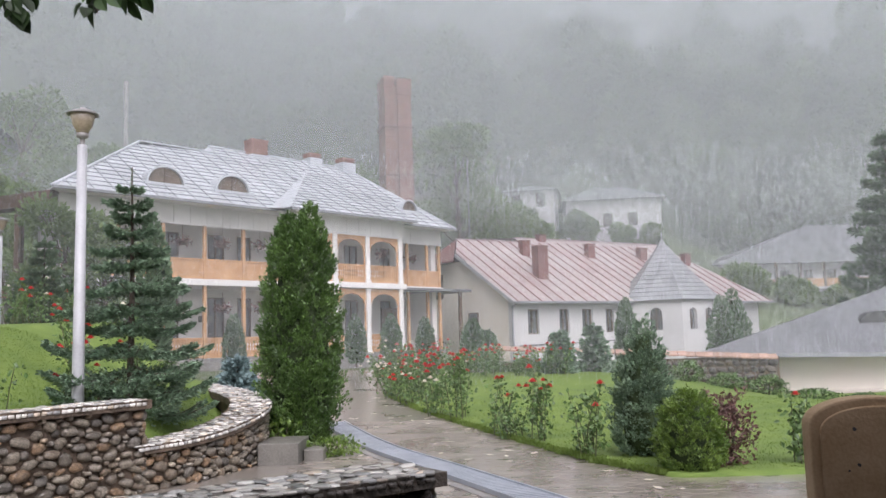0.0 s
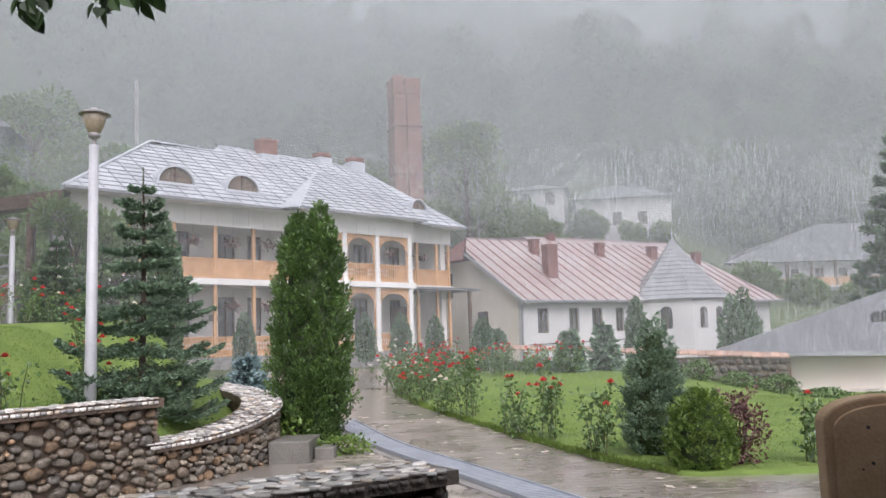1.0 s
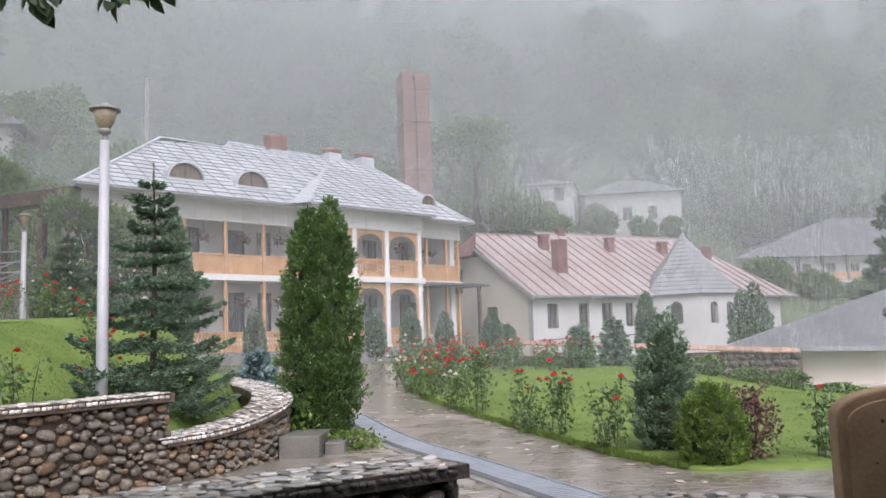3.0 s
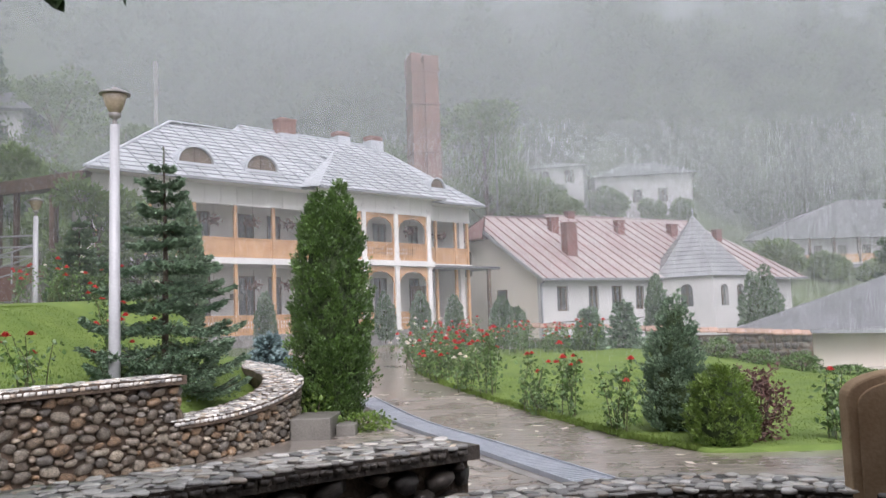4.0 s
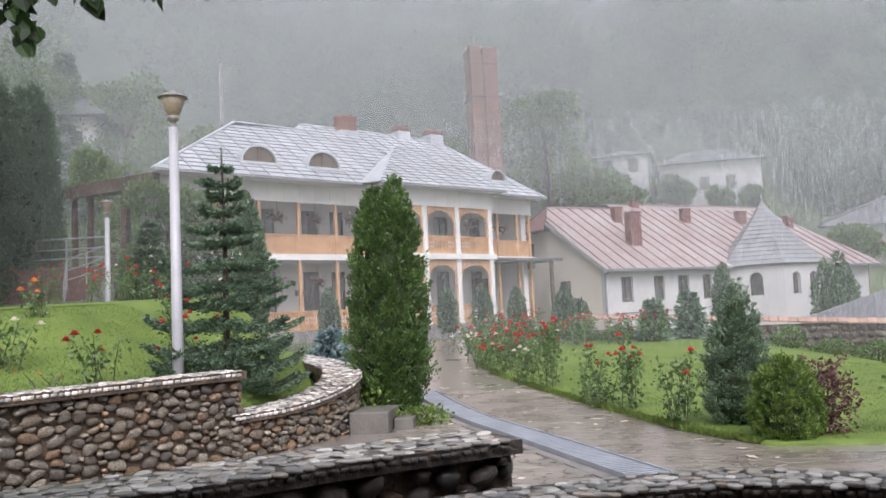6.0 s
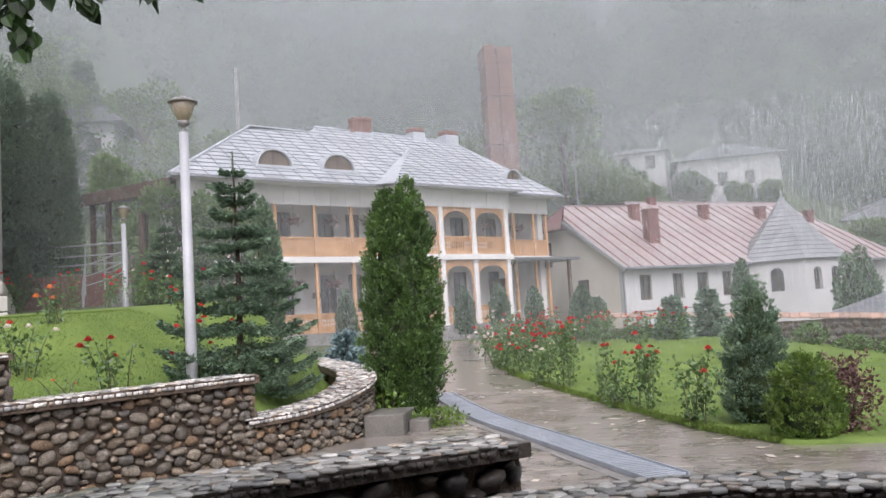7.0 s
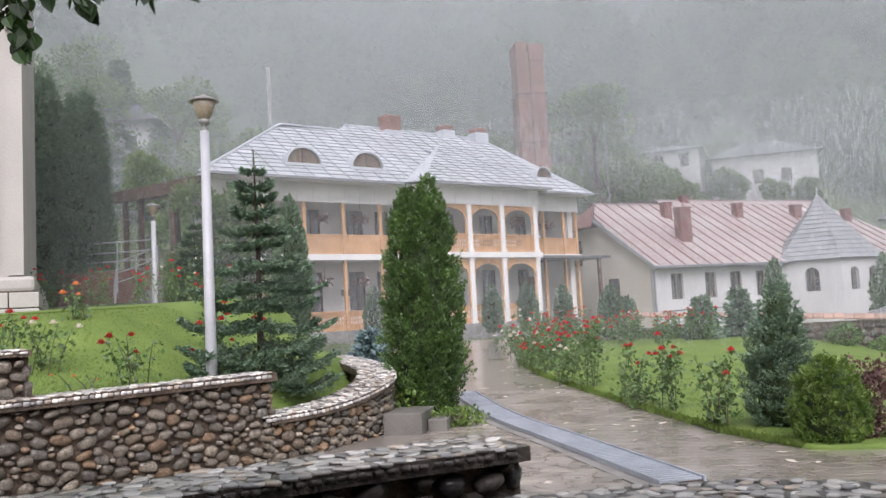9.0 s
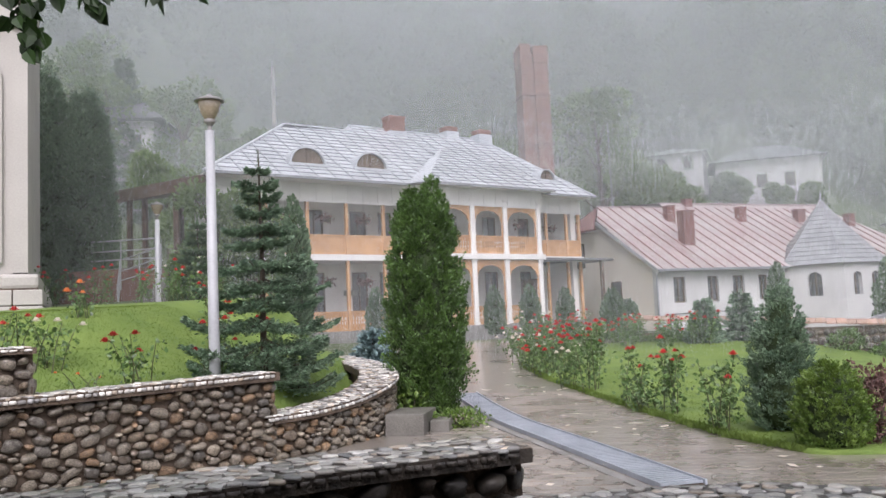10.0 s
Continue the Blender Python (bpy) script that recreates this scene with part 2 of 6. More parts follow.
m_linden = surface("linden_leaf", (0.012, 0.03, 0.005), (0.03, 0.07, 0.012), 0.6, 8, 30, 0, per="object", spread=0.5, soft_light=0.35)

# ---- mesh building ----
class Build:
    """Collects vertices and faces for one mesh."""

    def __init__(self):
        self.v, self.f = [], []

    def add(self, vs, fs):
        k = len(self.v)
        self.v += [tuple(map(float, p)) for p in vs]
        self.f += [tuple(i + k for i in q) for q in fs]
        return self

    def box(self, x0, x1, y0, y1, z0, z1):
        vs = [(x, y, z) for z in (z0, z1) for x, y in ((x0, y0), (x1, y0), (x1, y1), (x0, y1))]
        return self.add(vs, [(3, 2, 1, 0), (4, 5, 6, 7), (0, 1, 5, 4), (1, 2, 6, 5), (2, 3, 7, 6), (3, 0, 4, 7)])

    def beam(self, p, q, w, h, up=(0, 0, 1)):
        p, q = Vector(p), Vector(q)
        d = (q - p).normalized()
        s = d.cross(Vector(up))
        s = (s if s.length > 1e-4 else Vector((1, 0, 0))).normalized() * w / 2
        t = s.cross(d).normalized() * h / 2
        vs = [c + a * s + b * t for c in (p, q) for a, b in ((-1, -1), (1, -1), (1, 1), (-1, 1))]
        return self.add(vs, [(3, 2, 1, 0), (4, 5, 6, 7), (0, 1, 5, 4), (1, 2, 6, 5), (2, 3, 7, 6), (3, 0, 4, 7)])

    def tube(self, pts, radii, n=6):
        pts = [Vector(p) for p in pts]
        vs, fs = [], []
        for i, p in enumerate(pts):
            d = (pts[min(i + 1, len(pts) - 1)] - pts[max(i - 1, 0)]).normalized()
            a = d.cross(Vector((0.3, 0.9, 0.2))).normalized()
            b = d.cross(a)
            for k in range(n):
                t = 2 * math.pi * k / n
                vs.append(p + (a * math.cos(t) + b * math.sin(t)) * radii[i])
            if i:
                for k in range(n):
                    j = (k + 1) % n
                    fs.append(((i - 1) * n + k, (i - 1) * n + j, i * n + j, i * n + k))
        fs += [tuple(range(n))[::-1], tuple((len(pts) - 1) * n + k for k in range(n))]
        return self.add(vs, fs)

    def lathe(self, c, profile, n=16, turn=0.0):
        vs, fs = [], []
        for r, z in profile:
            vs += [(c[0] + r * math.cos(2 * math.pi * k / n + turn), c[1] + r * math.sin(2 * math.pi * k / n + turn), c[2] + z) for k in range(n)]
        for i in range(len(profile) - 1):
            for k in range(n):
                j = (k + 1) % n
                fs.append((i * n + k, i * n + j, (i + 1) * n + j, (i + 1) * n + k))
        fs += [tuple(range(n))[::-1], tuple((len(profile) - 1) * n + k for k in range(n))]
        return self.add(vs, fs)

    def prism(self, poly, axis, a, b):
        """A flat outline (pairs) pushed from a to b along axis 'x', 'y' or 'z'."""
        put = {"x": lambda p, d: (d, p[0], p[1]), "y": lambda p, d: (p[0], d, p[1]), "z": lambda p, d: (p[0], p[1], d)}[axis]
        n = len(poly)
        vs = [put(p, d) for d in (a, b) for p in poly]
        return self.add(vs, [tuple(range(n)), tuple(range(n, 2 * n))[::-1]] + [(k, k + n, (k + 1) % n + n, (k + 1) % n) for k in range(n)])

    def leaves(self, pts, size, ways=None, aspect=1.6, droop=0.0):
        """One small folded leaf or tuft at every point, pointing along ways (or at random)."""
        pts = np.asarray(pts, float)
        n = len(pts)
        if ways is None:
            ways = np.random.normal(size=(n, 3))
        ways = np.asarray(ways, float) + np.random.normal(scale=0.35, size=(n, 3)) + np.array([0, 0, -droop])
        ways /= np.linalg.norm(ways, axis=1)[:, None] + 1e-9
        s = np.cross(ways, np.random.normal(size=(n, 3)))
        s /= np.linalg.norm(s, axis=1)[:, None] + 1e-9
        up = np.cross(s, ways)
        k = (np.random.uniform(0.65, 1.35, n) * size)[:, None]
        quad = np.stack([pts, pts + ways * k * aspect * 0.5 + s * k * 0.5 + up * k * 0.16, pts + ways * k * aspect, pts + ways * k * aspect * 0.5 - s * k * 0.5 + up * k * 0.16], 1)
        b = len(self.v)
        self.v += [tuple(p) for p in quad.reshape(-1, 3).tolist()]
        self.f += [(b + 4 * i, b + 4 * i + 1, b + 4 * i + 2, b + 4 * i + 3) for i in range(n)]
        return self

    def mesh(self, name, material, smooth=False):
        me = bpy.data.meshes.new(name)
        me.from_pydata(self.v, [], self.f)
        if material:
            me.materials.append(material)
        if smooth:
            me.polygons.foreach_set("use_smooth", [True] * len(me.polygons))
        me.update()
        return me


def normals_out(me):
    bm = bmesh.new()
    bm.from_mesh(me)
    bmesh.ops.recalc_face_normals(bm, faces=bm.faces)
    bm.to_mesh(me)
    bm.free()
    return me


def part(name, b, material, parent, label="", smooth=False, bevel=0.0, kind=""):
    me = b.mesh(name, material, smooth) if isinstance(b, Build) else b
    if isinstance(b, Build) and len(b.f) < 3000:
        normals_out(me)
    ob = new(name, me)
    ob.parent = parent
    if bevel:
        mod = ob.modifiers.new("edge", "BEVEL")
        mod.width, mod.segments, mod.limit_method = bevel, 2, "ANGLE"
    return tagged(ob, label, kind=kind)


def thing(name, label, category, m=None, group="", kind=""):
    ob = new(name)
    ob.empty_display_size = 0.2
    if m is not None:
        ob.matrix_world = m
    return tagged(ob, label, category, group, kind)


def solid(name, b, material, label, category, group="", kind="", smooth=False, bevel=0.0):
    ob = part(name, b, material, None, "", smooth, bevel)
    return tagged(ob, label, category, group, kind)


def S(t):
    t = min(max(t, 0.0), 1.0)
    return t * t * (3 - 2 * t)


# ---- ground ----
def H(x, y):
    """Height of the ground: a level court, a gentle rise to the houses, then the wooded slope."""
    z = 0.7 * S((y - 12) / 20) - 1.0 * S((x - 4) / 8) * S((y - 15) / 10) * S((60 - y) / 20)
    k = 0.48 - 0.3 * S((x - 14) / 22) * S((110 - y) / 30)
    z += k * max(0.0, y - 52) + 0.06 * max(0.0, y - 110)
    z += 2.2 * S((-9 - x) / 5) * S((y - 12) / 8) * S((62 - y) / 10)
    z += 0.5 * max(0.0, -x - 22) * S((y - 20) / 30)
    return z


def grid_mesh(xs, ys, height, keep=None):
    b = Build()
    nx = len(xs)
    b.v = [(x, y, height(x, y)) for y in ys for x in xs]
    for j in range(len(ys) - 1):
        for i in range(nx - 1):
            if keep is None or keep((xs[i] + xs[i + 1]) / 2, (ys[j] + ys[j + 1]) / 2):
                b.f.append((j * nx + i, j * nx + i + 1, (j + 1) * nx + i + 1, (j + 1) * nx + i))
    return b


gx = [-600, -400, -250, -160] + list(np.arange(-110, 111, 4.0)) + [160, 250, 400, 600]
gy = [-600, -300, -120, -60, -30, -12] + list(np.arange(-6, 60, 2.0)) + list(np.arange(60, 240, 6.0)) + [300, 450, 700]
solid("ground", grid_mesh(gx, gy, lambda x, y: H(x, y) - 0.06), m_ground, "sloping grassy earth rising into a wooded hillside", "ground", kind="structure", smooth=True)

EDGE = [(9.0, 2.9), (10.1, 2.25), (10.9, 1.85), (12.5, 1.35), (14.8, 0.58), (18.4, -0.74), (21, -1.5), (26, -1.9)]


def lawn_edge(y):
    return float(np.interp(y, [p[0] for p in EDGE], [p[1] for p in EDGE]))


def on_lawn(x, y):
    return x > lawn_edge(y) and y > 9.35 + 0.12 * math.sin(x * 1.7) + 0.25 * max(0, x - 3.4) and y < 26.5


solid("pavement", grid_mesh(np.arange(-12, 24, 0.5), np.arange(-5, 31, 0.5), lambda x, y: H(x, y) + 0.0), m_wetground, "wet dark stone-paved courtyard", "pavement", kind="structure", smooth=True)
lb = Build()
NL, NW = 120, 110
for j in range(NL + 1):
    y = 9.45 + 17 * (j / NL) ** 1.3
    x0 = lawn_edge(y) + 0.04 * math.sin(y * 5.1) + 0.03 * math.sin(y * 13.7) + 0.9 * max(0.0, 1 - (y - 9.45) / 0.25) ** 2
    for i in range(NW + 1):
        x = x0 + (26 - x0) * (i / NW) ** 1.6
        yy = y + (0.16 * max(0, x - 3.2) + 0.05 * math.sin(x * 4.3)) * max(0.0, 1 - (y - 9.45) / 5)
        rim = min(1.0, min(i / 2, j / 2))
        lb.v.append((x, yy, H(x, yy) - 0.02 + 0.07 * rim + 0.012 * noise.noise((x * 2.5, yy * 2.5, 0))))
for j in range(NL):
    for i in range(NW):
        q = j * (NW + 1) + i
        lb.f.append((q, q + 1, q + NW + 2, q + NW + 1))
solid("lawn", lb, m_lawn, "mown bright green lawn beside the paved court", "lawn", kind="structure", smooth=True)

# ---- walls of river stones ----
def blob(seed, flat=0.75):
    bm = bmesh.new()
    bmesh.ops.create_icosphere(bm, subdivisions=2, radius=0.5)
    for v in bm.verts:
        q = v.co * 1.4 + Vector((seed * 7.1, seed * 3.3, 0))
        v.co *= 1 + 0.5 * noise.noise(q) + (0.34 * noise.noise(q * 2.3) if flat > 0.5 else 0.0)
        v.co.x = math.copysign(abs(v.co.x * 2) ** 0.8 / 2, v.co.x)
        v.co.z = math.copysign(abs(v.co.z * 2) ** 0.8 / 2, v.co.z) if flat > 0.5 else math.copysign(min(abs(v.co.z), 0.22), v.co.z)
    me = bpy.data.meshes.new("stone")
    bm.to_mesh(me)
    bm.free()
    me.polygons.foreach_set("use_smooth", [True] * len(me.polygons))
    return me


stone_meshes = [blob(k) for k in range(9)]
pebble_meshes = [blob(k + 20, 0.4) for k in range(7)]
for me in stone_meshes:
    me.materials.append(m_stone)
boulder_meshes = [blob(k + 40) for k in range(7)]
for me in boulder_meshes:
    me.materials.append(m_boulder_shade)
for me in pebble_meshes:
    me.materials.append(m_pebble_o)


class Line:
    """A plan line with the height of the wall's top along it; walk along it by length."""

    def __init__(self, pts, step=0.12):
        p = [Vector(q) for q in pts]
        dense = []
        for i in range(len(p) - 1):
            a, b, c, d = p[max(i - 1, 0)], p[i], p[i + 1], p[min(i + 2, len(p) - 1)]
            for k in range(8):
                t = k / 8
                dense.append(0.5 * (2 * b + (c - a) * t + (2 * a - 5 * b + 4 * c - d) * t * t + (3 * b - a - 3 * c + d) * t ** 3))
        dense.append(p[-1])
        acc = [0.0]
        for i in range(1, len(dense)):
            acc.append(acc[-1] + (dense[i].xy - dense[i - 1].xy).length)
        self.length = acc[-1]
        self.acc, self.arr = np.array(acc), np.array([tuple(q) for q in dense])

    def at(self, s):
        return Vector([float(np.interp(s, self.acc, self.arr[:, k])) for k in range(3)])

    def frame_at(self, s):
        t = (self.at(s + 0.05) - self.at(s - 0.05)).xy.normalized()
        return self.at(s), Vector((t.x, t.y, 0)), Vector((t.y, -t.x, 0))


def stone_wall(label, pts, width, bottom, size, overhang=0.06, cap=0.1, single=0, ends=True, dark=False, seed=1, pebble=0.085):
    """A wall along a plan line (its outer edge); outward is to the line's right."""
    rnd = random.Random(seed)
    ln = Line(pts)
    w = thing("garden_wall", label, "wall", kind="structure")
    n = max(2, int(ln.length / 0.15))
    core, top = Build(), Build()
    for b, inset, z0, z1 in ((core, 0.04, None, -cap), (top, -overhang, -cap, 0.0)):
        ring = []
        for i in range(n + 1):
            c, t, o = ln.frame_at(ln.length * i / n)
            zt = c.z + z1
            zb = bottom if z0 is None else c.z + z0
            e = 0.0 if 0 < i < n else (-inset if i == 0 else inset) * -1
            q = c + t * (e if i == n else -e) * (1 if b is top else -1) * (1 if ends else 0)
            a, d = q - o * inset, q - o * (width - inset)
            ring.append([(a.x, a.y, zb), (a.x, a.y, zt), (d.x, d.y, zt), (d.x, d.y, zb)])
        vs = [p for r in ring for p in r]
        fs = [(4 * i + k, 4 * i + (k + 1) % 4, 4 * i + 4 + (k + 1) % 4, 4 * i + 4 + k) for i in range(n) for k in range(4)]
        b.add(vs, fs + [(0, 1, 2, 3), (4 * n + 3, 4 * n + 2, 4 * n + 1, 4 * n)])
    part("core", core, m_mortar, w, "dark mortar core")
    # dark walls carry the porch shade in the colour of cap, stones and lip
    part("cap", top, m_boulder_shade if dark else m_mortar, w, "mortar cap")
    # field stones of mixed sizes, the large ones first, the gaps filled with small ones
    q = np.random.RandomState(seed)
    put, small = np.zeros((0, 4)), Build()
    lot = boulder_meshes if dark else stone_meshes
    shapes = [(np.array([v.co[:] for v in me.vertices]), [tuple(p.vertices) for p in me.polygons]) for me in lot]
    for big in np.linspace(0.5, 0.2, 13) * size:
        for _ in range(int(ln.length * 0.9 / (big * big) * 0.55)):
            a, h = big * q.uniform(0.9, 1.35), big * q.uniform(0.58, 0.85)
            x = q.uniform(0, ln.length)
            lo, hi = bottom + h * 0.8, ln.at(x).z - cap - h * 0.9
            if hi <= lo or not a * 0.7 < x < ln.length - a * 0.7:
                continue
            z = q.uniform(lo, hi)
            if len(put) and (((put[:, 0] - x) / (put[:, 2] + a)) ** 2 + ((put[:, 1] - z) / (put[:, 3] + h)) ** 2).min() < 1.06:
                continue
            put = np.vstack([put, (x, z, a, h)])
    for i, (x, z, a, h) in enumerate(put):
        c, t, o = ln.frame_at(x)
        base = c - o * (0.045 - 0.13 * size)
        m = Matrix.Translation((base.x, base.y, z)) @ Matrix((t, o, Vector((0, 0, 1)))).transposed().to_4x4() @ pose(0, 0, 0, q.uniform(-14, 14), q.uniform(-22, 22), q.uniform(-14, 14)) @ Matrix.Diagonal((a * 2.05, size * q.uniform(0.5, 0.95), h * 2.05, 1))
        k = q.randint(len(lot))
        if i < 290:
            st = new("stone", lot[k])
            st.parent = w
            st.matrix_local = m
        else:
            mm = np.array(m)
            small.add(shapes[k][0] @ mm[:3, :3].T + mm[:3, 3], shapes[k][1])
    if small.f:
        part("small_stones", small, m_boulder_shade if dark else m_stone_i, w, "small stones between the large ones", smooth=True, kind="stuff")
    for s, sg in ((0.0, -1), (ln.length, 1)):
        c, t, o = ln.frame_at(s)
        zc = bottom + size * 0.5
        while zc < c.z - cap - size * 0.2:
            for f in (0.27, 0.73):
                q = c - o * width * f + t * sg * 0.01
                st = new("stone", rnd.choice(lot))
                st.parent = w
                st.matrix_local = Matrix.Translation((q.x, q.y, zc + rnd.uniform(-0.02, 0.02))) @ Matrix((o, t, Vector((0, 0, 1)))).transposed().to_4x4() @ Matrix.Diagonal((width * rnd.uniform(0.45, 0.6), size * 0.75, size * rnd.uniform(0.8, 1.05), 1))
            zc += size * 0.86
    # flat pebbles set in the cap, and a row along its edge
    joined, lip, count = Build(), Build(), 0
    tri = [np.array([v.co[:] for v in me.vertices]) for me in pebble_meshes]
    pol = [[tuple(p.vertices) for p in me.polygons] for me in pebble_meshes]
    s = 0.0
    while s < ln.length:
        step = pebble * rnd.uniform(0.75, 1.2)
        d = -overhang + pebble * 0.35
        while d < width + overhang - pebble * 0.3:
            a, c2 = pebble * rnd.uniform(0.8, 1.5), pebble * rnd.uniform(0.6, 1.0)
            c, t, o = ln.frame_at(min(max(s + rnd.uniform(-0.3, 0.3) * pebble, 0), ln.length))
            q = c - o * (d + rnd.uniform(-0.12, 0.12) * pebble)
            edge = d < -overhang + pebble
            m = Matrix.Translation((q.x, q.y, c.z + rnd.uniform(-0.006, 0.008))) @ pose(0, 0, 0, rnd.uniform(-4, 4), rnd.uniform(-4, 4), rnd.uniform(0, 360)) @ Matrix.Diagonal((a * 0.98, c2 * 1.12, 0.03 if not edge else 0.04, 1))
            k = rnd.randrange(len(pebble_meshes))
            if count < single:
                ob = new("pebble", pebble_meshes[k])
                ob.parent = w
                ob.matrix_local = m
                count += 1
            else:
                mm = np.array(m)
                joined.add(tri[k] @ mm[:3, :3].T + mm[:3, 3], pol[k])
            d += c2 * 1.0
        s += step
    s = 0.02
    while s < ln.length:
        c, t, o = ln.frame_at(s)
        q = c + o * (overhang - 0.012)
        wd = pebble * rnd.uniform(0.6, 1.0)
        m = Matrix.Translation((q.x, q.y, c.z - cap * 0.42)) @ Matrix((t, o, Vector((0, 0, 1)))).transposed().to_4x4() @ Matrix.Diagonal((wd, 0.06, cap * rnd.uniform(0.75, 0.95), 1))
        k, mm = rnd.randrange(len(pebble_meshes)), np.array(m)
        lip.add(tri[k] @ mm[:3, :3].T + mm[:3, 3], pol[k])
        s += wd * 0.98
    part("edge_stones", lip, m_boulder_shade if dark else m_pebble, w, "row of small stones set along the cap's edge", smooth=True, kind="stuff")
    if joined.f:
        part("cap_pebbles", joined, m_pebble, w, "small pale river pebbles set in mortar", smooth=True, kind="stuff")
    return w


HIGH = [(-6.6, 5.4, 1.03), (-5.75, 6.45, 1.03), (-5.02, 7.4, 1.03), (-4.28, 8.5, 1.04), (-3.5, 9.66, 1.05)]
LOW = [(-3.56, 9.6, 0.53), (-3.1, 10.35, 0.55), (-2.78, 11.2, 0.63), (-2.62, 11.95, 0.76), (-2.8, 12.75, 0.85), (-3.3, 13.8, 0.9), (-4.0, 15.2, 0.92), (-5.0, 16.8, 0.95)]
stone_wall("retaining wall of rounded river stones with a pebble cap", HIGH, 0.34, -0.1, 0.15, seed=3, pebble=0.085)
stone_wall("low curved planter wall of river stones with a pebble cap", LOW, 0.46, -0.1, 0.145, seed=5, pebble=0.085)
stone_wall("taller pier of stacked river stones beside the lawn", [(-7.3, 5.2, 1.5), (-6.3, 6.2, 1.5), (-5.1, 7.42, 1.5)], 0.4, 0.9, 0.17, seed=8, cap=0.06)
NEAR = [(-4.6, 1.6, 0.87), (-3.2, 2.55, 0.87), (-1.75, 3.52, 0.87), (-0.85, 4.28, 0.87), (-0.1, 4.83, 0.87)]
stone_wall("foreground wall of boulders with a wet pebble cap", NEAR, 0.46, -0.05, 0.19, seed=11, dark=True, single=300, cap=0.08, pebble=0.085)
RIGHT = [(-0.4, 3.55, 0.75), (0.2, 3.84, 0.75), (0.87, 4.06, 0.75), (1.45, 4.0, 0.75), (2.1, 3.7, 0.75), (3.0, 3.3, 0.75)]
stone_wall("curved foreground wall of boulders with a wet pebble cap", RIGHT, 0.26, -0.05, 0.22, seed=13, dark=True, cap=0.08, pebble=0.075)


def terrace(x, y):
    return 0.42 + 0.5 * S((-3.4 - x) / 0.9) + 1.1 * S((-4.9 - x) / 2.6) * S((y - 8.2) / 4.5) + 0.25 * S((y - 12) / 6)


wall_line = [(p[0], p[1]) for p in HIGH[:-1]] + [(-3.6, 9.7), (-3.45, 10.5), (-3.12, 11.3), (-2.98, 12.0), (-3.15, 12.7), (-3.6, 13.6), (-4.3, 15.0), (-5.3, 16.6), (-6.3, 18.0), (-8.5, 21.0)]


def on_terrace(x, y):
    xe = float(np.interp(y, [p[1] for p in wall_line], [p[0] for p in wall_line]))
    return x < xe - 0.12


solid("lawn_terrace", grid_mesh(np.arange(-20, -2.6, 0.15), np.arange(5.4, 20, 0.15), terrace, on_terrace), m_lawn, "raised mound of bright green grass behind the stone wall", "lawn", kind="structure", smooth=True)

# ---- unseen porch over the camera, added to shade the near walls ----
b = Build().box(-8, 8, -6, 2.3, 3.5, 3.7)
solid("porch_roof", b, m_darkwood, "unseen dark porch roof added to shade the foreground", "roof", kind="structure")
b = Build().box(-8, 8, -6.3, -6, -0.1, 3.5)
solid("wall_south", b, m_darkwood, "unseen dark wall added to close the porch against light", "wall", kind="structure")
b = Build().box(-8.3, -8, -6, 1.0, -0.1, 3.5)
solid("wall_west", b, m_darkwood, "unseen dark side wall added to keep light out of the porch", "wall", kind="structure")
b = Build().box(8, 8.3, -6, 2.5, -0.1, 3.5)
solid("wall_east", b, m_darkwood, "unseen dark side wall added to keep light out of the porch", "wall", kind="structure")


